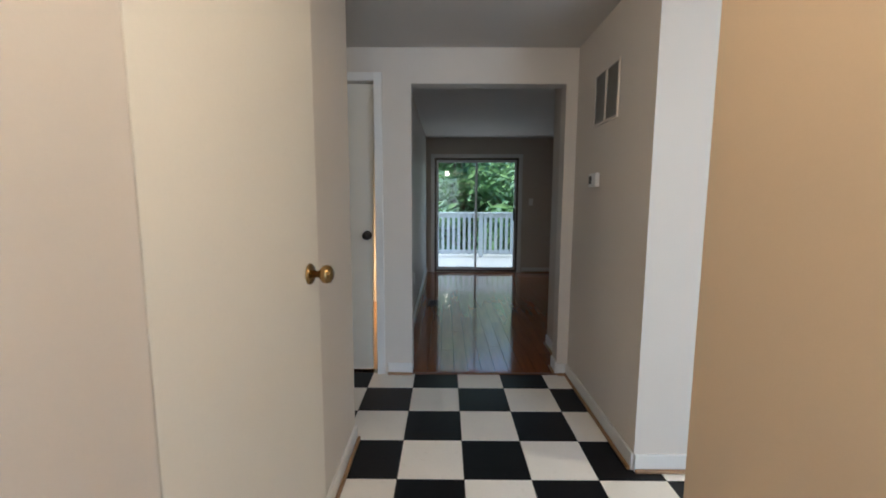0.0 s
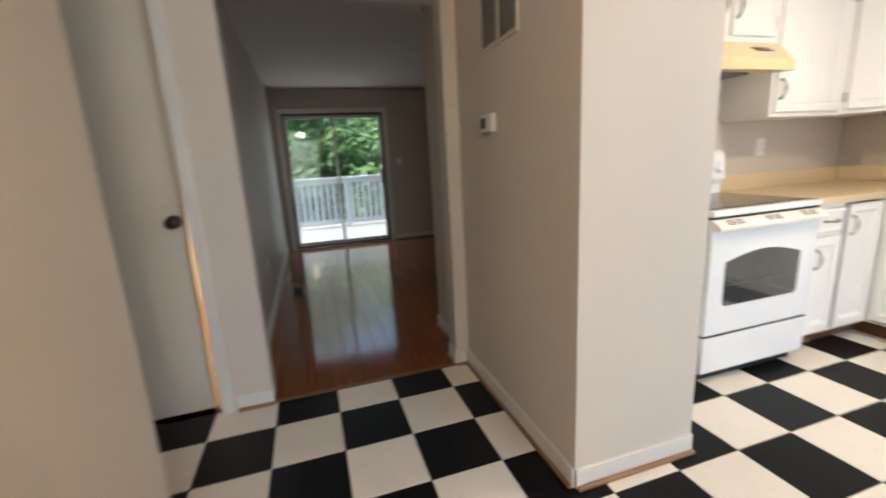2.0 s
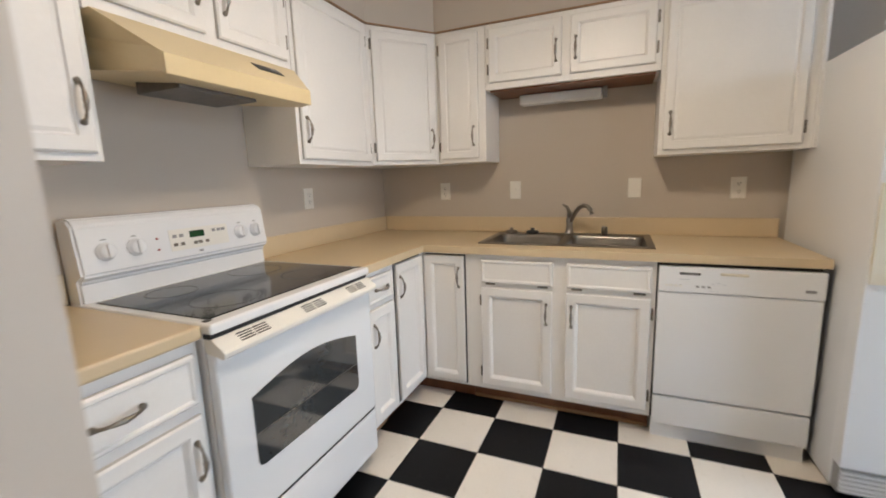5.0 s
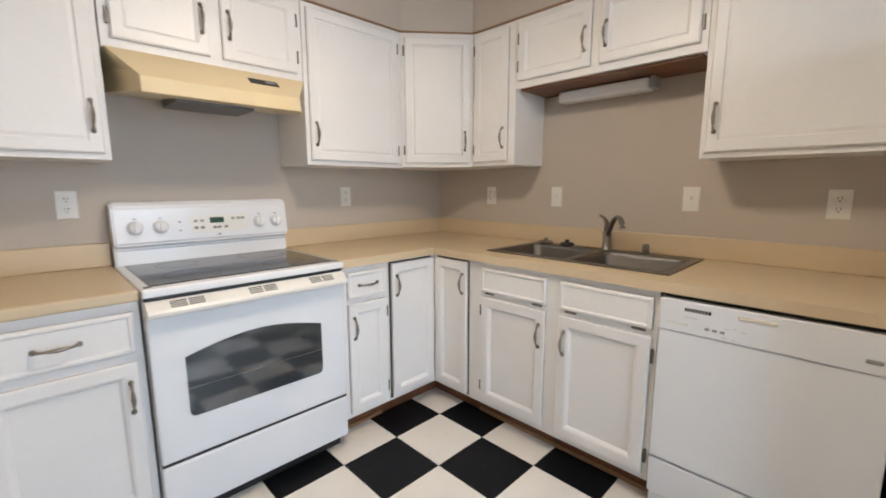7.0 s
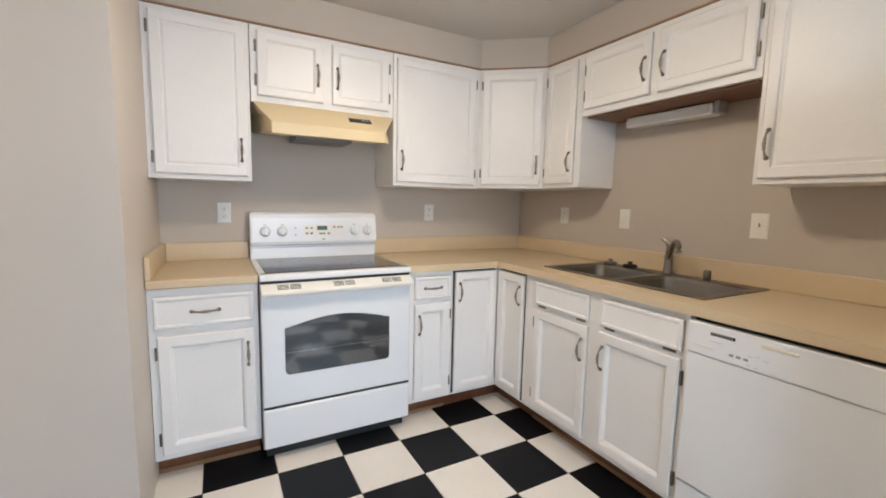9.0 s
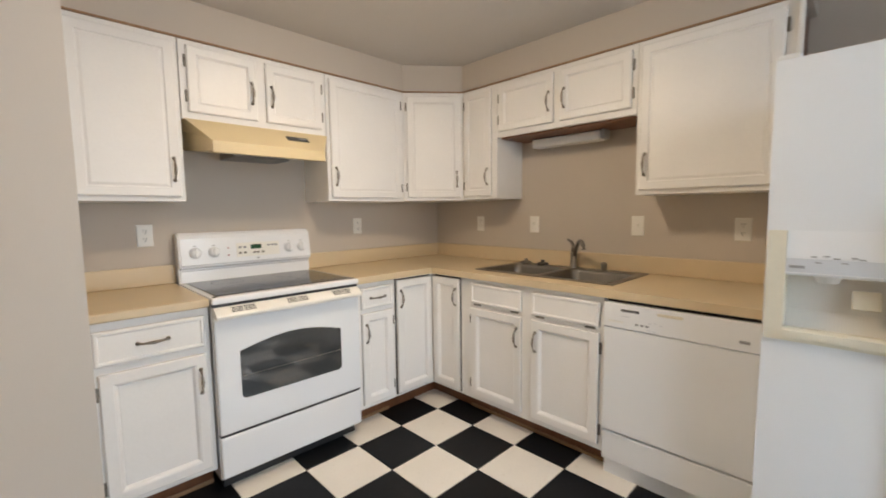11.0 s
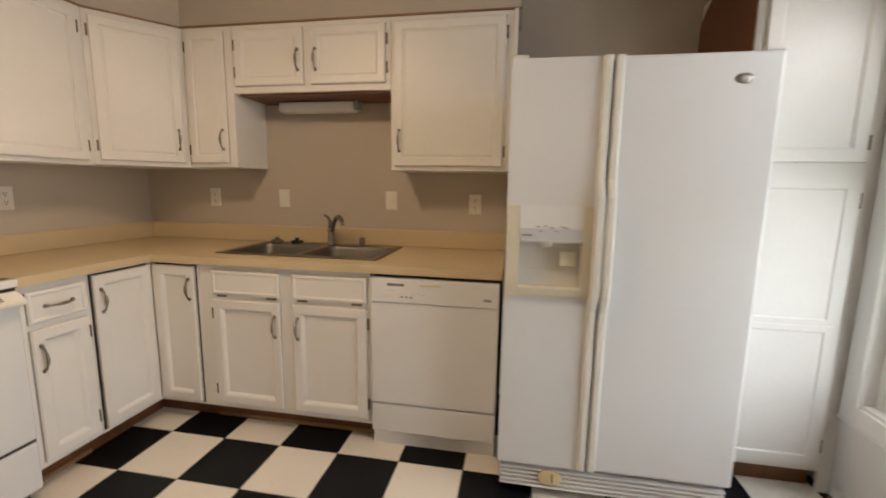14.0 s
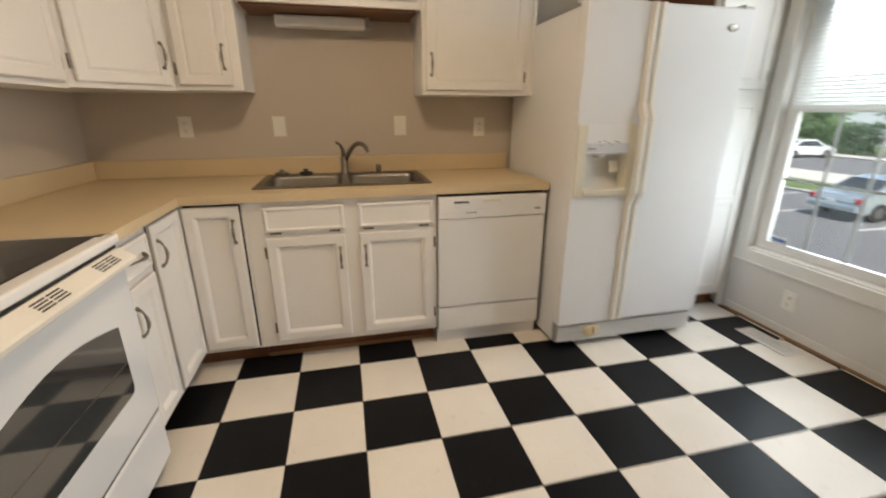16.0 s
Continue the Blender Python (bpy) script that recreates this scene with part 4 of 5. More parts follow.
for sgn, c in ((-1, split - 0.0200), (1, split + 0.0200)):
    bm = bmesh.new()
    pts, rad = [], []
    for k in range(49):
        z = 0.165 + (1.738 - 0.165) * k / 48
        grip = min(1.0, max(0.0, (0.25 - abs(z - 1.07)) / 0.08))
        out = 0.015 + 0.034 * grip * grip * (3 - 2 * grip)
        pts.append((c, -out + 0.004, z))
    ring = []
    for x, y, z in pts:
        ring.append([bm.verts.new(p) for p in ((x - 0.0145, 0.002 if abs(z - 1.07) > 0.19 else y + 0.022, z), (x - 0.0145, y - 0.001, z), (x - 0.009, y - 0.007, z), (x + 0.009, y - 0.007, z), (x + 0.0145, y - 0.001, z), (x + 0.0145, 0.002 if abs(z - 1.07) > 0.19 else y + 0.022, z))])
    for a, b in zip(ring, ring[1:]):
        for k in range(6):
            bm.faces.new([a[k], a[(k + 1) % 6], b[(k + 1) % 6], b[k]])
    bm.faces.new(ring[0])
    bm.faces.new(ring[-1][::-1])
    part("handle", bm, RAILP, f, "full-height off-white handle")
gr = part("grille", boxes((0.01, FW - 0.01, 0.03, 0.09, 0.03, 0.148), bevel=0.004), GREYP, f)
for k in range(5):
    part("slat", boxes((0.012, FW - 0.012, 0.012, 0.032, 0.045 + k * 0.019, 0.054 + k * 0.019), bevel=0.002), TUBE, gr)
bm = lathe([(0.034, 0.0), (0.034, 0.004), (0.030, 0.007), (0.003, 0.008)], 20, pose(0.215, 0.010, 0.10, 90))
bm.transform(Matrix.Translation((0.215, 0, 0)) @ Matrix.Diagonal((1.45, 1, 1, 1)) @ Matrix.Translation((-0.215, 0, 0)))
cap = part("filter_cap", bm, ALMOND, gr, "yellowed oval filter cap", smooth=True)
part("grip", boxes((0.222, 0.226, -0.001, 0.004, 0.080, 0.120), bevel=0.001), BRONZE, cap)
for a in (0.03, FW - 0.03):
    part("hinge_cap", boxes((a - 0.028, a + 0.028, 0.01, 0.11, 1.741, 1.757), bevel=0.005), TUBE, f)
bm = lathe([(0.017, 0.0), (0.017, 0.002), (0.014, 0.004), (0.002, 0.0045)], 24, pose(0.765, 0.0, 1.652, 90))
bm.transform(Matrix.Translation((0.765, 0, 0)) @ Matrix.Diagonal((1.7, 1, 1, 1)) @ Matrix.Translation((-0.765, 0, 0)))
part("badge", bm, STEEL, f, "small silver oval badge", smooth=True)
for a in (0.05, FW - 0.05):
    part("foot", boxes((a - 0.02, a + 0.02, 0.1, 0.14, 0.0, 0.035)), DARK, f)

# ---------------------------------------------------------------- pantry
PX = 3.205
p = thing("pantry_cabinet", pose(PX, -0.475, 0, 0, 0, SINK), "tall white painted pantry cabinet with brown side", "cabinet")
PW = 0.425
PT = 2.205
part("body", boxes((0.0, PW, 0.0, SX - PX - 0.002, 0.10, PT)), CAB, p)
bm = bmesh.new()
back = SX - PX - 0.004
rim = [(0.02, 0.10), (back, 0.10), (back, PT - 0.13)] + [(back - 0.20 * (1 - math.cos(radians(a))), PT - 0.13 + 0.126 * math.sin(radians(a))) for a in (20, 40, 60, 80, 90)] + [(0.02, PT - 0.004)]
for k, xx in enumerate((-0.006, 0.0)):
    bm.faces.new([bm.verts.new((xx, y, z)) for y, z in (rim if k else rim[::-1])])
bm.verts.ensure_lookup_table()
nr = len(rim)
for k in range(nr):
    a_, b_ = nr - 1 - k, nr - 1 - (k + 1) % nr
    bm.faces.new([bm.verts[a_], bm.verts[b_], bm.verts[nr + (k + 1) % nr], bm.verts[nr + k]])
part("side_skin", bm, BROWN, p, "unpainted brown wood side with a rounded corner")
part("edge_stile", boxes((-0.012, -0.0065, -0.001, 0.0195, 0.10, PT), bevel=0.001), CAB, p)
part("toe_kick", boxes((0.0, PW, 0.055, 0.075, 0, 0.10)), BROWN, p)
STILE = [(0, 0.001), (0, 0.013), (0.004, 0.019), (0.048, 0.019), (0.051, 0.0165), (0.060, 0.009), (0.063, 0.010)]
cab_door(p, 0.016, 0.405, 1.395, 2.185, "r", "up", STILE)
lo = part("door", nested(0.016, 0.405, 0.125, 1.345, [(0, 0.001), (0, 0.013), (0.004, 0.014), (0.05, 0.014)]), CAB, p)
FRAMED = [(0, 0.001), (0, 0.019), (0.024, 0.019), (0.027, 0.0165), (0.036, 0.008), (0.039, 0.009)]
for z_a, z_b, nm in ((0.7455, 1.320, "upper_panel"), (0.150, 0.7445, "lower_panel")):
    part(nm, nested(0.040, 0.381, z_a, z_b, FRAMED), CAB, lo)
part("rim", cells([0.0165, 0.040, 0.381, 0.4045], [0.1255, 0.150, 1.320, 1.3445], lambda a, b: not (0.040 < a < 0.381 and 0.150 < b < 1.320), -0.019, -0.0135, "xzy"), CAB, lo)
pull(lo, 0.042, 1.24, y=-0.018)
for z in (0.22, 1.25):
    part("hinge", boxes((0.406, 0.416, -0.012, 0.0, z - 0.03, z + 0.03), bevel=0.002), HINGE, lo, "dull metal hinge")
solid("soffit_pantry", boxes((PX + 0.02, SX - 0.001, WY + 0.001, -0.470, 2.207, CEILING - 0.001)), WALL, "warm grey painted soffit above the pantry", "soffit")
solid("trim_pantry_filler", boxes((PX + 0.004, PX + 0.019, WY, -0.902, 0.0, CEILING - 0.001)), CAB, "white filler strip beside the pantry", "trim")

# ---------------------------------------------------------------- kitchen window
x0, x1, z0, z1 = WIN
wn1 = thing("window_1", pose(0, WY, 0), "white double-hung kitchen window with grilles and a raised blind", "window", kind="structure")
cw = 0.083
part("casing", boxes((x1, x1 + cw, 0.0, 0.018, z0 - cw, z1 + cw), bevel=0.004), TRIM, wn1)
part("casing", boxes((x0 - cw, x0, 0.0, 0.018, z0 - cw, z1 + cw), bevel=0.004), TRIM, wn1)
part("head_casing", boxes((x0, x1, 0.0, 0.018, z1, z1 + cw), bevel=0.004), TRIM, wn1)
part("foot_casing", boxes((x0, x1, 0.0, 0.018, z0 - cw, z0), bevel=0.004), TRIM, wn1)
part("bead", boxes((x0 - cw, x1 + cw, 0.0182, 0.026, z0 - cw, z0 - cw + 0.014), bevel=0.003), TRIM, wn1)
part("stool", boxes((x0 + 0.001, x1 - 0.001, -0.046, 0.003, z0 - 0.004, z0 + 0.012), bevel=0.003), TRIM, wn1)
fr = 0.03
part("frame", cells([x0, x0 + fr, x1 - fr, x1], [z0, z0 + fr, z1 - fr, z1], lambda a, b: not (x0 + fr < a < x1 - fr and z0 + fr < b < z1 - fr), -0.125, -0.045, "xzy"), VINYL, wn1)
mx = (x0 + x1) / 2
part("mullion", boxes((mx - 0.04, mx + 0.04, -0.12, -0.04, z0 + fr, z1 - fr), bevel=0.004), VINYL, wn1)
meet = 1.29
for a, b in ((x0 + fr, mx - 0.04), (mx + 0.04, x1 - fr)):
    for lo_, hi_, dy in ((z0 + fr, meet + 0.02, -0.078), (meet - 0.02, z1 - fr, -0.110)):
        q = 0.035
        sa = part("sash", cells([a, a + q, b - q, b], [lo_, lo_ + q, hi_ - q, hi_], lambda s, t, a=a, b=b, lo_=lo_, hi_=hi_, q=q: not (a + q < s < b - q and lo_ + q < t < hi_ - q), dy, dy + 0.03, "xzy"), VINYL, wn1)
        pn = part("pane", boxes((a + q, b - q, dy + 0.013, dy + 0.017, lo_ + q, hi_ - q)), GLASS, sa)
        pn.visible_shadow = False
        for k in (1, 2):
            gx = a + q + (b - a - 2 * q) * k / 3
            part("muntin", boxes((gx - 0.008, gx + 0.008, dy + 0.009, dy + 0.0125, lo_ + q, hi_ - q)), MUNT, sa)
        gz = (lo_ + hi_) / 2
        part("muntin", boxes((a + q, b - q, dy + 0.0088, dy + 0.0127, gz - 0.008, gz + 0.008)), MUNT, sa)
    bl = thing("window_blind", pose((a + b) / 2, WY - 0.025, meet - 0.005), "white slatted blind lowered over the upper window half", "blind", "window blinds")
    hw = (b - a) / 2 - 0.01
    part("head_rail", boxes((-hw, hw, -0.015, 0.015, z1 - fr - meet - 0.03, z1 - fr - meet + 0.004), bevel=0.003), BLIND, bl)
    part("bottom_rail", boxes((-hw, hw, -0.012, 0.012, 0.0, 0.02), bevel=0.003), BLIND, bl)
    sm = boxes((-hw, hw, -0.012, 0.012, -0.0008, 0.0008))
    sm.transform(pose(0, 0, 0, 38))
    sme = mesh_of("slat", sm, BLIND)
    nsl = 36
    for k in range(nsl):
        so = new("slat", sme)
        so.parent = bl
        so.location = (0, 0, 0.03 + k * (z1 - fr - meet - 0.07) / nsl)
    bm = bmesh.new()
    tube(bm, [(-hw + 0.12, 0.02, z1 - fr - meet - 0.02), (-hw + 0.12, 0.02, 0.05)], 0.004, 6)
    part("wand", bm, VINYL, bl)
st = thing("sticker", pose(2.985, WY - 0.0645, z0 + 0.085), "small blue and white alarm sticker on the pane", "sticker")
part("sheet", boxes((-0.05, 0.05, 0.0, 0.001, -0.02, 0.02)), VINYL, st)
part("print", boxes((-0.042, 0.042, 0.001, 0.0016, -0.010, 0.008)), mat("blue_print", (0.10, 0.16, 0.42), 0.5), st)


# ---------------------------------------------------------------- outlets, switches, small fixtures
def plate(m, kind, label):
    """kind: 'outlet', 'switch' or 'double'. Local: faces -y."""
    o = thing("wall_outlet" if kind == "outlet" else "light_switch", m, label, "outlet" if kind == "outlet" else "switch")
    hw = 0.036 if kind != "double" else 0.058
    part("plate", nested(-hw, hw, -0.058, 0.058, [(0, 0.0), (0, 0.003), (0.004, 0.006), (0.03, 0.0065)]), PLATE, o)
    if kind == "outlet":
        for z in (-0.021, 0.021):
            fce = part("socket", lathe([(0.0165, 0.006), (0.0165, 0.009), (0.002, 0.009)], 16, pose(0, 0, z, 90)), PLATE, o)
            for dx in (-0.006, 0.006):
                part("slot", boxes((dx - 0.0012, dx + 0.0012, -0.0098, -0.0088, z + 0.0, z + 0.009)), DARK, fce)
            part("slot", boxes((-0.0022, 0.0022, -0.0098, -0.0088, z - 0.010, z - 0.005)), DARK, fce)
    else:
        for dx in ((-0.023, 0.023) if kind == "double" else (0.0,)):
            part("toggle", boxes((dx - 0.005, dx + 0.005, -0.020, -0.005, -0.004, 0.014), bevel=0.002), PLATE, o)
    return o


plate(pose(1.655, SY, 1.18), "outlet", "ivory duplex outlet above the short worktop")
plate(pose(2.962, SY, 1.19), "outlet", "ivory duplex outlet under the corner cabinets")
plate(pose(SX, 2.385, 1.19, 0, 0, SINK), "outlet", "ivory duplex outlet under the narrow cabinet")
plate(pose(SX, 1.887, 1.19, 0, 0, SINK), "switch", "ivory toggle switch behind the sink")
plate(pose(SX, 1.174, 1.19, 0, 0, SINK), "switch", "ivory toggle switch behind the sink")
plate(pose(SX, 0.660, 1.18, 0, 0, SINK), "outlet", "ivory duplex outlet beside the refrigerator")
plate(pose(2.79, WY, 0.22, 0, 0, 180), "outlet", "ivory outlet under the kitchen window")
plate(pose(-0.42, 3.25, 1.27, 0, 0, 90), "switch", "ivory toggle switch on the living room wall")
plate(pose(-0.42, 4.45, 0.42, 0, 0, 90), "outlet", "ivory outlet low on the living room wall")
plate(pose(1.36, LY, 1.22), "switch", "ivory toggle switch beside the patio door")

ul = thing("under_cabinet_light", pose(SX - 0.075, 1.60, 1.765, 0, 0, SINK), "white fluorescent strip light under the short cabinet", "light")
part("diffuser", boxes((-0.235, 0.235, -0.045, 0.04, -0.062, -0.004), bevel=0.012, seg=3), TUBE, ul)
part("end_cap", boxes((0.236, 0.262, -0.035, 0.035, -0.055, 0.0), bevel=0.003), GREYP, ul)

vt = thing("return_air_grille", pose(0.793, 2.46, 1.83, 0, 0, 90 + 180), "beige metal return-air grille high on the hall wall", "vent")
GW, GH = 0.175, 0.15
part("frame", cells([-GW, -GW + 0.016, -0.010, 0.010, GW - 0.016, GW], [-GH, -GH + 0.016, GH - 0.016, GH], lambda a, b: not (abs(b) < GH - 0.016 and (0.010 < abs(a) < GW - 0.016)), -0.008, 0.0, "xzy"), HALL, vt)
part("backing", boxes((-GW + 0.01, GW - 0.01, -0.001, 0.0005, -GH + 0.01, GH - 0.01)), GREYP, vt)
sm = boxes((-GW + 0.015, GW - 0.015, -0.006, 0.006, -0.0008, 0.0008))
sm.transform(pose(0, -0.003, 0, 40))
sme = mesh_of("slat", sm, VENTP)
for k in range(22):
    so = new("slat", sme)
    so.parent = vt
    so.location = (0, 0, -GH + 0.024 + k * (2 * GH - 0.048) / 21)
th = thing("thermostat", pose(0.793, 2.555, 1.372, 0, 0, 270), "small white wall thermostat with grey display", "thermostat")
part("body", boxes((-0.055, 0.055, -0.028, 0.0, -0.04, 0.04), bevel=0.006), TUBE, th)
part("display", boxes((-0.045, -0.002, -0.0295, -0.027, -0.022, 0.024)), BRONZE, th)


def register(m, w, d, material, label):
    g = thing("floor_register", m, label, "floor vent")
    part("frame", cells([-w, -w + 0.016, w - 0.016, w], [-d, -d + 0.016, d - 0.016, d], lambda a, b: not (abs(a) < w - 0.016 and abs(b) < d - 0.016), 0.0, 0.006), material, g)
    part("well", boxes((-w + 0.014, w - 0.014, -d + 0.014, d - 0.014, 0.0, 0.001)), DARK, g)
    for k in range(9):
        y = -d + 0.02 + k * (2 * d - 0.04) / 8
        part("slat", boxes((-w + 0.015, w - 0.015, y - 0.0022, y + 0.0022, 0.001, 0.005)), material, g)


register(pose(2.745, -0.80, 0.0), 0.15, 0.06, TUBE, "white metal floor register under the window")
register(pose(-0.235, 5.0, LF + 0.007), 0.06, 0.13, BRONZE, "dark metal floor register in the planks")


def dome_light(x, y, label):
    g = thing("ceiling_light", pose(x, y, CEILING), label, "ceiling light")
    part("rim", lathe([(0.15, -0.03), (0.16, -0.015), (0.16, -0.001), (0.01, -0.001)], 28), BRASS, g, smooth=True)
    part("shade", lathe([(0.012, -0.105), (0.06, -0.098), (0.11, -0.075), (0.14, -0.03), (0.13, -0.028)], 28), LAMPG, g, "glowing frosted glass dome", smooth=True).visible_shadow = False


dome_light(2.29, 1.455, "flush dome ceiling light, lit, over the kitchen")
dome_light(-0.05, 0.25, "flush dome ceiling light, lit, over the entry")

# ---------------------------------------------------------------- outside, back: deck, railing, trees
solid("ground", boxes((-300, 300, -300, 300, -2.6, -2.40)), LAWN, "grass lawn around the house", "ground")
dk = solid("deck", boxes((-3.0, 5.0, LY + 0.14, 10.6, -0.24, -0.135)), BARK, "weathered grey timber deck behind the house", "deck")
sm = mesh_of("board", boxes((-4.0, 4.0, -0.067, 0.067, -0.03, 0.0), bevel=0.004, seg=1), DECK)
y = LY + 0.22
while y < 10.6:
    b = new("board", sm)
    b.parent = dk
    b.location = (1.0, y, -0.1)
    y += 0.142
for px_ in (-2.8, 1.0, 4.8):
    for py_ in (7.6, 10.3):
        part("deck_post", boxes((px_ - 0.07, px_ + 0.07, py_ - 0.07, py_ + 0.07, -2.40, -0.242)), BARK, dk)
rl = thing("deck_railing", pose(0, 9.9, -0.1), "white painted wooden deck railing with square balusters", "railing")
for k, z in enumerate((0.08, 0.93)):
    part("rail", boxes((-3.0, 5.0, -0.02, 0.02, z, z + 0.09), bevel=0.004), RAIL, rl)
part("cap", boxes((-3.0, 5.0, -0.07, 0.07, 1.025, 1.06), bevel=0.005), RAIL, rl)
for x in (-3.0, -1.15, 0.75, 2.6, 4.5):
    part("post", boxes((x - 0.045, x + 0.045, -0.045, 0.045, 0.0, 1.025), bevel=0.004), RAIL, rl)
sm = mesh_of("baluster", boxes((-0.034, 0.034, -0.04, -0.005, 0.06, 1.02), bevel=0.003, seg=1), RAIL)
x = -2.9
while x < 5.0:
    b = new("baluster", sm)
    b.parent = rl
    b.location = (x, 0, 0)
    x += 0.125


def tree(x, y, z, h, spread, n, material, seed, label, leaf=0.16):
    rnd = random.Random(seed)
    t = thing("tree", pose(x, y, z), label, "tree", "trees")
    bm = bmesh.new()
    tube(bm, [(0, 0, 0), (0.05, 0.02, h * 0.3), (-0.03, 0.05, h * 0.6), (0, 0, h * 0.9)], [0.05 * h * 0.5, 0.04 * h * 0.5, 0.025 * h * 0.5, 0.01], 8)
    tips = []
    for k in range(14):
        a = rnd.uniform(0, 2 * math.pi)
        z0_ = h * rnd.uniform(0.15, 0.75)
        ln = spread * rnd.uniform(0.5, 1.0)
        tip = (ln * math.cos(a), ln * math.sin(a), z0_ + h * rnd.uniform(0.05, 0.25))
        tips.append(tip)
        tube(bm, [(0, 0, z0_), (tip[0] * 0.5, tip[1] * 0.5, z0_ + (tip[2] - z0_) * 0.6), tip], [0.03, 0.02, 0.006], 5)
    part("trunk", bm, BARK, t)
    verts, faces = [], []
    clumps = []
    for tip in tips:
        for _ in range(4):
            clumps.append(Vector(tip) * rnd.uniform(0.5, 1.05) + Vector((rnd.gauss(0, 0.4), rnd.gauss(0, 0.4), rnd.gauss(0, 0.4))))
    for k in range(n):
        c = clumps[k % len(clumps)]
        p_ = c + Vector((rnd.gauss(0, 1), rnd.gauss(0, 1), rnd.gauss(0, 0.7))) * spread * 0.16
        p_.z = max(p_.z, 0.1)
        e = Euler((rnd.uniform(-0.9, 0.9), rnd.uniform(-0.9, 0.9), rnd.uniform(0, 6.3))).to_matrix()
        s_ = leaf * rnd.uniform(0.6, 1.3)
        i = len(verts)
        for q in ((-s_, 0, 0), (0, -s_ * 0.38, 0.03 * s_), (s_, 0, -0.2 * s_), (0, s_ * 0.38, 0.03 * s_)):
            verts.append(p_ + e @ Vector(q))
        faces.append((i, i + 1, i + 2, i + 3))
    me = bpy.data.meshes.new("crown")
    me.from_pydata(verts, [], faces)
    me.materials.append(material)
    cr = new("crown", me)
    cr.parent = t


G0 = -2.40
tree(2.3, 12.6, G0, 6.75, 2.0, 5200, LEAF, 1, "leafy green tree close behind the deck railing", 0.17)
tree(-1.2, 14.0, G0, 7.25, 2.3, 5200, LEAFD, 2, "dark green tree behind the deck")
tree(0.6, 16.0, G0, 8.75, 2.6, 5200, LEAFD, 3, "tall dark green tree behind the deck")
tree(4.5, 15.5, G0, 8.25, 2.6, 4200, LEAF, 4, "tall leafy green tree behind the deck")
tree(-4.2, 16.0, G0, 8.25, 2.6, 4200, LEAF, 5, "tall leafy green tree behind the deck")
tree(1.8, 20.0, G0, 10.25, 3.4, 5200, LEAFD, 6, "tall dark tree in the back woods", 0.25)
tree(-2.2, 20.0, G0, 10.25, 3.4, 5200, LEAFD, 7, "tall dark tree in the back woods", 0.25)
tree(6.5, 20.0, G0, 10.25, 3.4, 4200, LEAFD, 8, "tall dark tree in the back woods", 0.25)


def hedge(x0, x1, y0, y1, z, h, material, seed, name="hedge", label="clipped green hedge", leaf=0.10, n=3500):
    rnd = random.Random(seed)
    verts, faces = [], []
    for k in range(n):
        p_ = Vector((rnd.uniform(x0, x1), rnd.uniform(y0, y1), z + h * rnd.uniform(0, 1) ** 0.7 * rnd.uniform(0.85, 1.08)))
        e = Euler((rnd.uniform(-1.5, 1.5), rnd.uniform(-1.5, 1.5), rnd.uniform(0, 6.3))).to_matrix()
        s_ = leaf * rnd.uniform(0.6, 1.3)
        i = len(verts)
        for q in ((-s_, 0, 0), (0, -s_ * 0.5, 0), (s_, 0, 0), (0, s_ * 0.5, 0)):
            verts.append(p_ + e @ Vector(q))
        faces.append((i, i + 1, i + 2, i + 3))
    me = bpy.data.meshes.new(name)
    me.from_pydata(verts, [], faces)
    me.materials.append(material)
    return tagged(new(name, me), label, "hedge", kind="stuff")


tree(0.2, 13.2, G0, 5.75, 1.8, 4200, LEAF, 9, "leafy green tree close behind the deck railing", 0.16)
hedge(-8, 9, 22.5, 25.0, G0, 6.0, LEAFD, 21, "far_woods", "dense green woods behind the back yard", 0.35, 6000)

# ---------------------------------------------------------------- outside, front: parking lot
RZ0 = -2.35      # surface of the lot, below the floor of the house
solid("road", boxes((-40, 70, -38.0, -7.0, RZ0 - 0.04, RZ0)), ASPHALT, "grey asphalt parking lot before the house", "road")
solid("pavement", boxes((-40, 70, -7.0, -5.4, RZ0 - 0.04, RZ0 + 0.12), bevel=0.02), CONCRETE, "pale concrete walk along the parking lot", "pavement")
solid("pavement_far", boxes((-40, 70, -40.0, -38.0, RZ0 - 0.04, RZ0 + 0.13), bevel=0.02), CONCRETE, "pale concrete kerb walk across the lot", "pavement")
isl = solid("pavement_island", boxes((4, 55, -27.0, -19.4, RZ0 - 0.02, RZ0 + 0.12), bevel=0.03), CONCRETE, "concrete kerb round a grass strip in the lot", "pavement")
part("grass", boxes((4.2, 54.8, -22.6, -19.6, RZ0 + 0.1, RZ0 + 0.15)), LAWN, isl, "grass strip")
for k in range(8):
    tagged(new("road_marking", mesh_of("road_marking", boxes((4.9 + k * 2.8, 5.0 + k * 2.8, -19.3, -14.3, RZ0, RZ0 + 0.004)), RAIL)), "white painted parking bay line on asphalt", "road marking", "bay lines", "structure")


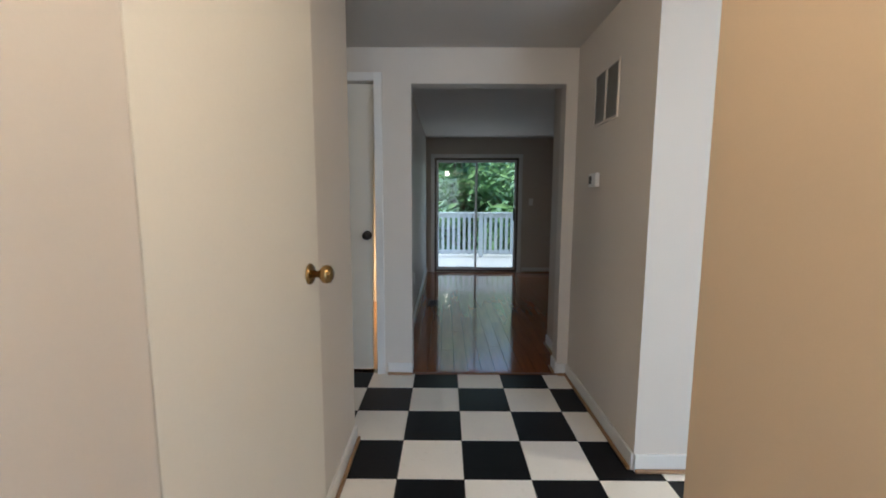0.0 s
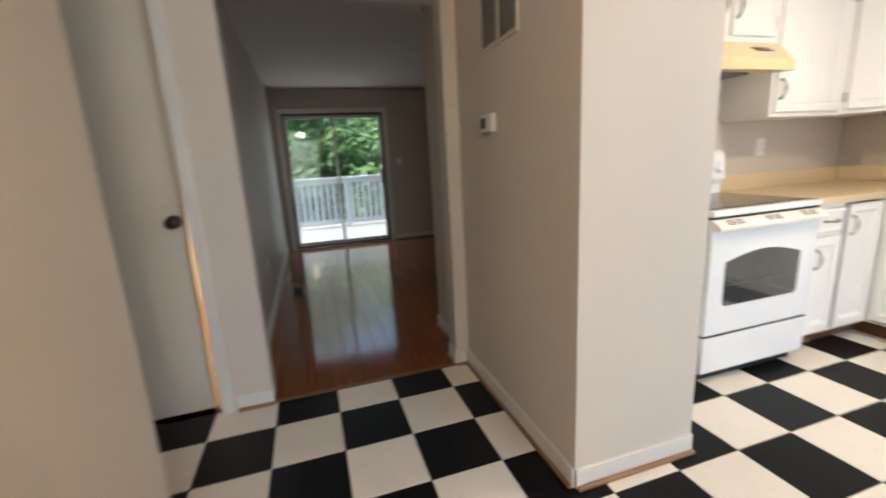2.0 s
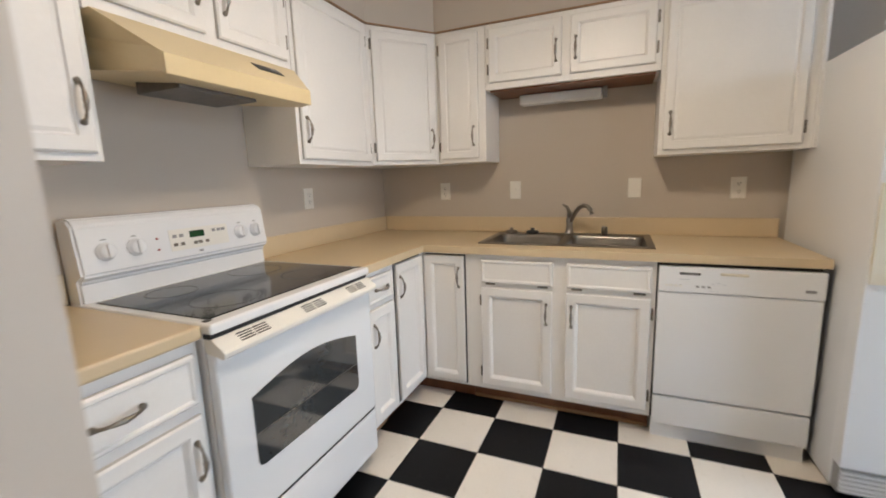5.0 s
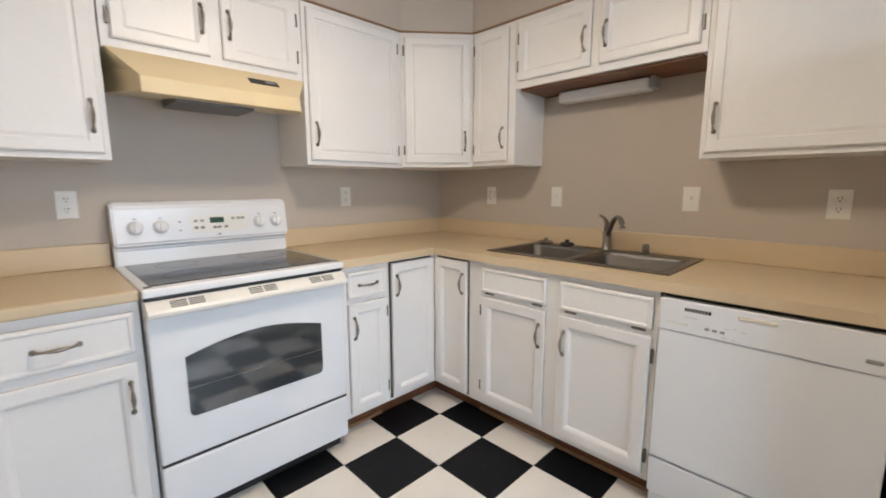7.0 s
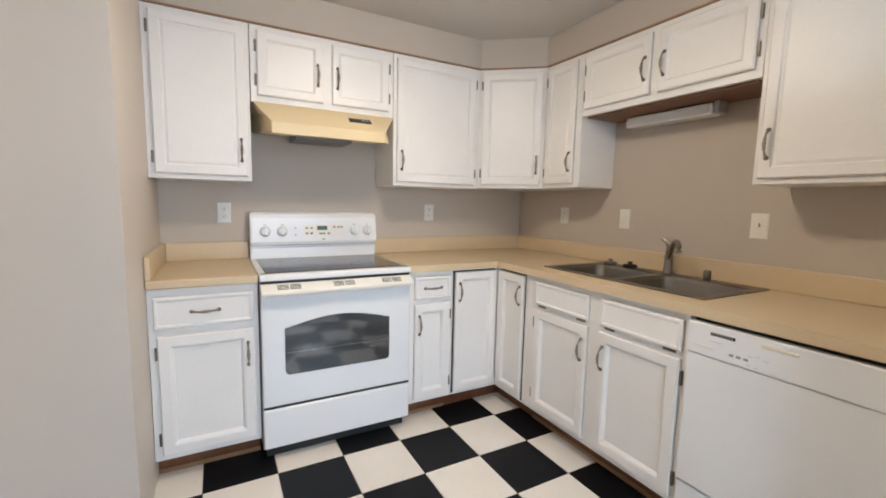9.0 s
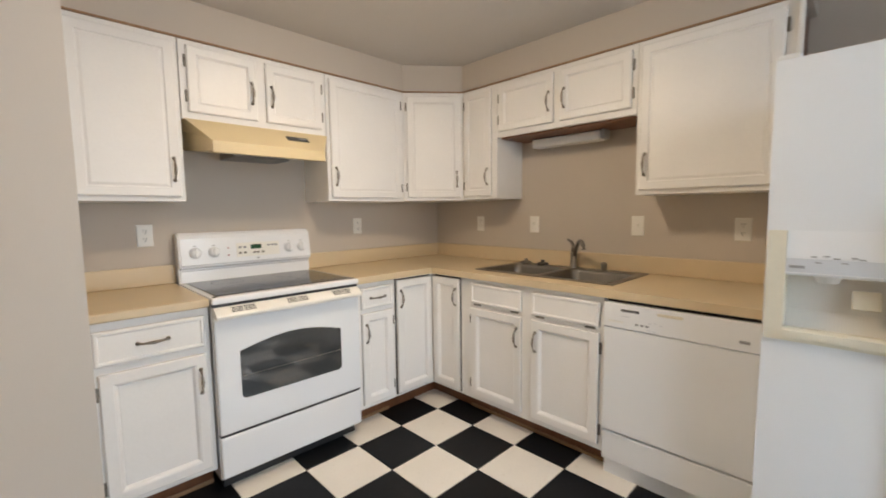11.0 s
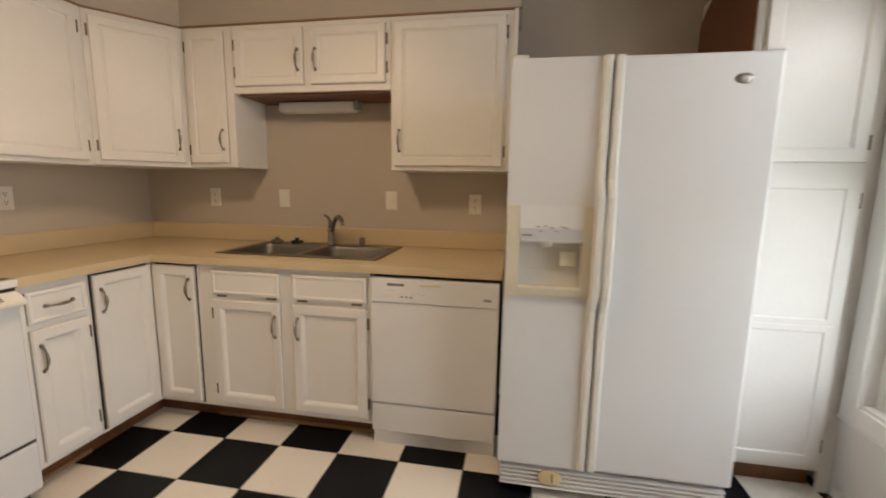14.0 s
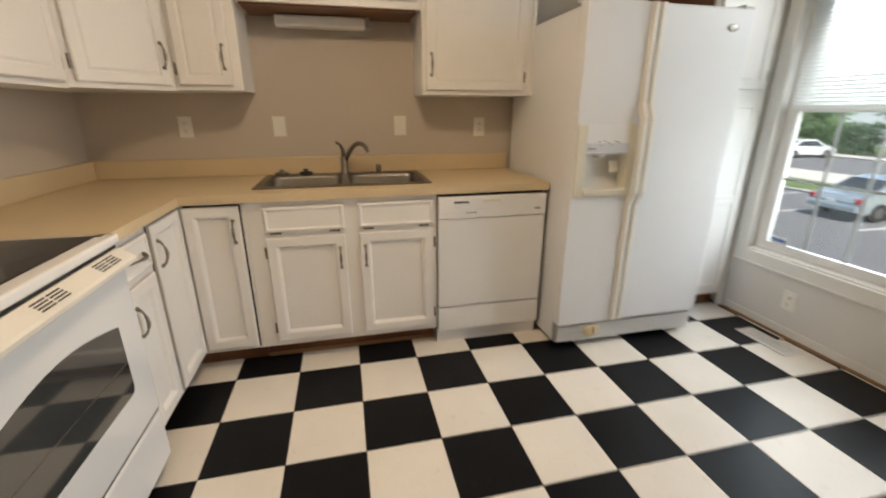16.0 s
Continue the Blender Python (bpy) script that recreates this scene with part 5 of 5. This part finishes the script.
def car(m, paint, label):
    c = thing("car", m, label, "car", "parked cars")
    prof = [(-2.2, 0.35), (-2.25, 0.62), (-2.1, 0.86), (-1.5, 0.94), (-0.85, 1.36), (-0.3, 1.46), (0.6, 1.42), (1.15, 0.98), (2.05, 0.84), (2.25, 0.62), (2.2, 0.33), (1.7, 0.25), (-1.7, 0.25)]
    bm = side_prism(prof, -0.86, 0.86)
    for v in bm.verts:
        if v.co.z > 1.0:
            v.co.x *= 0.76
    bmesh.ops.bevel(bm, geom=bm.edges[:], offset=0.05, segments=2, affect='EDGES')
    part("body", bm, paint, c, smooth=False)
    for sx in (-1, 1):
        bm = bmesh.new()
        vs_ = [bm.verts.new(p) for p in ((sx * 0.835, -1.25, 0.98), (sx * 0.835, 0.95, 0.98), (sx * 0.69, 0.5, 1.37), (sx * 0.69, -0.75, 1.34))]
        bm.faces.new(vs_)
        ext = bmesh.ops.extrude_face_region(bm, geom=bm.faces[:])
        bmesh.ops.translate(bm, verts=[g for g in ext["geom"] if isinstance(g, bmesh.types.BMVert)], vec=(sx * 0.012, 0, 0.004))
        part("side_window", bm, CARG, c)
        for wy in (-1.35, 1.38):
            ty = part("tyre", lathe([(0.20, -0.1), (0.31, -0.1), (0.325, -0.07), (0.325, 0.07), (0.31, 0.1), (0.20, 0.1)], 24, pose(sx * 0.78, wy, 0.325, 0, 90, 0)), RUBBER, c)
            part("rim", lathe([(0.19, -0.104), (0.20, 0.0), (0.19, 0.104), (0.05, 0.107), (0.01, 0.107)], 20, pose(sx * 0.78, wy, 0.325, 0, 90, 0)), STEEL, ty)
        part("tail_light", boxes((sx * 0.84 - 0.16 if sx > 0 else -0.84, 0.84 if sx > 0 else -0.68, -2.27, -2.1, 0.64, 0.82), bevel=0.03), REDL, c)
        part("headlight", boxes((0.5 if sx > 0 else -0.82, 0.82 if sx > 0 else -0.5, 2.1, 2.26, 0.62, 0.76), bevel=0.03), VINYL, c)
    for pts_ in (((-0.66, -1.42, 1.0), (0.66, -1.42, 1.0), (0.60, -0.92, 1.345), (-0.60, -0.92, 1.345)), ((-0.66, 1.10, 1.06), (0.66, 1.10, 1.06), (0.60, 0.70, 1.385), (-0.60, 0.70, 1.385))):
        bm = bmesh.new()
        vs_ = [bm.verts.new(p) for p in pts_]
        bm.faces.new(vs_)
        ext = bmesh.ops.extrude_face_region(bm, geom=bm.faces[:])
        bmesh.ops.translate(bm, verts=[g for g in ext["geom"] if isinstance(g, bmesh.types.BMVert)], vec=(0, 0.03 if pts_[0][1] > 0 else -0.03, 0.03))
        part("windscreen", bm, CARG, c)
    part("bumper", boxes((-0.84, 0.84, -2.32, -2.15, 0.36, 0.56), bevel=0.04), paint, c)
    part("number_plate", boxes((-0.16, 0.16, -2.335, -2.315, 0.62, 0.72)), VINYL, c)
    return c


car(pose(11.9, -17.4, RZ0, 0, 0, 176), CARP, "silver-green saloon car parked in the lot")
car(pose(28.8, -35.6, RZ0, 0, 0, 170), CARW, "white car parked across the lot")
hedge(28, 41, -43.5, -41, G0, 2.6, LEAFD, 31, n=4000, leaf=0.22, label="dark green hedge across the parking lot")
tree(26.0, -42.5, G0, 7.25, 2.4, 3500, LEAFD, 41, "street tree across the parking lot", 0.22)
tree(35.0, -44.5, G0, 8.25, 2.8, 3500, LEAF, 42, "street tree across the parking lot", 0.25)


def house(name, x0, x1, y0, y1, h, wallm, label, front_wins):
    g = thing(name, pose((x0 + x1) / 2, (y0 + y1) / 2, G0), label, "house")
    hx, hy = (x1 - x0) / 2, (y1 - y0) / 2
    part("wall", boxes((-hx, hx, -hy, hy, 0, h)), wallm, g)
    bm = bmesh.new()
    q = [bm.verts.new(p) for p in ((-hx - 0.3, -hy - 0.3, h), (hx + 0.3, -hy - 0.3, h), (hx + 0.3, hy + 0.3, h), (-hx - 0.3, hy + 0.3, h), (-hx - 0.3, 0, h + 2.2), (hx + 0.3, 0, h + 2.2))]
    for fc_ in ((0, 1, 5, 4), (2, 3, 4, 5), (0, 4, 3), (1, 2, 5), (3, 2, 1, 0)):
        bm.faces.new([q[i] for i in fc_])
    part("roof", bm, ROOF, g)
    for wx, wz in front_wins:
        wo = part("window", boxes((wx - 0.5, wx + 0.5, hy - 0.02, hy + 0.04, wz, wz + 1.3)), VINYL, g)
        part("pane", boxes((wx - 0.42, wx + 0.42, hy + 0.041, hy + 0.05, wz + 0.08, wz + 1.22)), CARG, wo)


house("house", 36, 54, -62, -50, 5.6, BLUEWALL, "pale blue sided house across the parking lot", [(x_, z_) for x_ in (-5, -2, 1, 4) for z_ in (1.0, 3.6)])
house("house", 8, 31, -66, -54, 5.6, SIDING, "beige sided house across the parking lot", [(x_, z_) for x_ in (-7, -4, -1, 2, 5) for z_ in (1.0, 3.6)])
# neighbouring wing with lap siding, standing forward beside the window
nb = thing("house_wing", pose(4.15, -2.0, G0), "beige lap-sided wing of the neighbouring house", "house")
part("wall", boxes((0.03, 4.0, -0.22, 0.9, 0, 7.2)), SIDING, nb)
sm = mesh_of("siding_board", side_prism([(-0.02, 0.0), (-0.02, 0.012), (0.0, 0.11), (0.006, 0.11), (0.006, 0.0)], -0.9, 0.22), SIDING)
for k in range(64):
    o = new("siding_board", sm)
    o.parent = nb
    o.matrix_basis = pose(0.024, 0, 0.05 + k * 0.11, 0, 0, -90)

part("corner_board", boxes((-0.01, 0.09, -0.30, -0.222, 0, 7.2)), VINYL, nb)

# ---------------------------------------------------------------- tiles and planks
tile_bm = boxes((0.0017, TILE - 0.0017, 0.0017, TILE - 0.0017, -0.005, 0.0), bevel=0.0008, seg=1)
tile_black = mesh_of("tile", tile_bm.copy(), BLACKT)
tile_white = mesh_of("tile", tile_bm, WHITET)
for i in range(-6, 13):
    for j in range(-4, 10):
        cx, cy = (i + 0.5) * TILE, (j + 0.5) * TILE
        hall = -0.72 < cx < 0.95 and -1.1 < cy < 3.0
        nook = -1.5 < cx <= -0.5 and 2.05 < cy < 3.0
        kitchen = 0.4 < cx < 3.35 and -1.1 < cy < 2.45
        if not (hall or nook or kitchen):
            continue
        o = new("tile", tile_black if (i + j) % 2 == 0 else tile_white)
        o.parent = floor
        o.location = (i * TILE, j * TILE, 0.0)

fl = solid("floor_living", boxes((-0.56, 4.72, 2.976, LY + 0.14, LF - 0.12, LF - 0.001)), BARK, "glossy red-brown oak plank floor", "floor")
rnd = random.Random(5)
plank_meshes = {}
x = -0.42
while x < 4.58:
    y = 2.98 - rnd.uniform(0, 1.2)
    while y < LY:
        ln = rnd.choice((0.9, 1.2, 1.5))
        a, b = max(y, 2.987), min(y + ln, LY)
        if b - a > 0.02:
            key = round(b - a, 2)
            if key not in plank_meshes:
                plank_meshes[key] = mesh_of("plank", boxes((0.0006, 0.0994, 0.0006, b - a - 0.0006, 0.0, 0.007), bevel=0.0008, seg=1), OAK)
            o = new("plank", plank_meshes[key])
            o.parent = fl
            o.location = (x, a, LF)
        y += ln
    x += 0.1
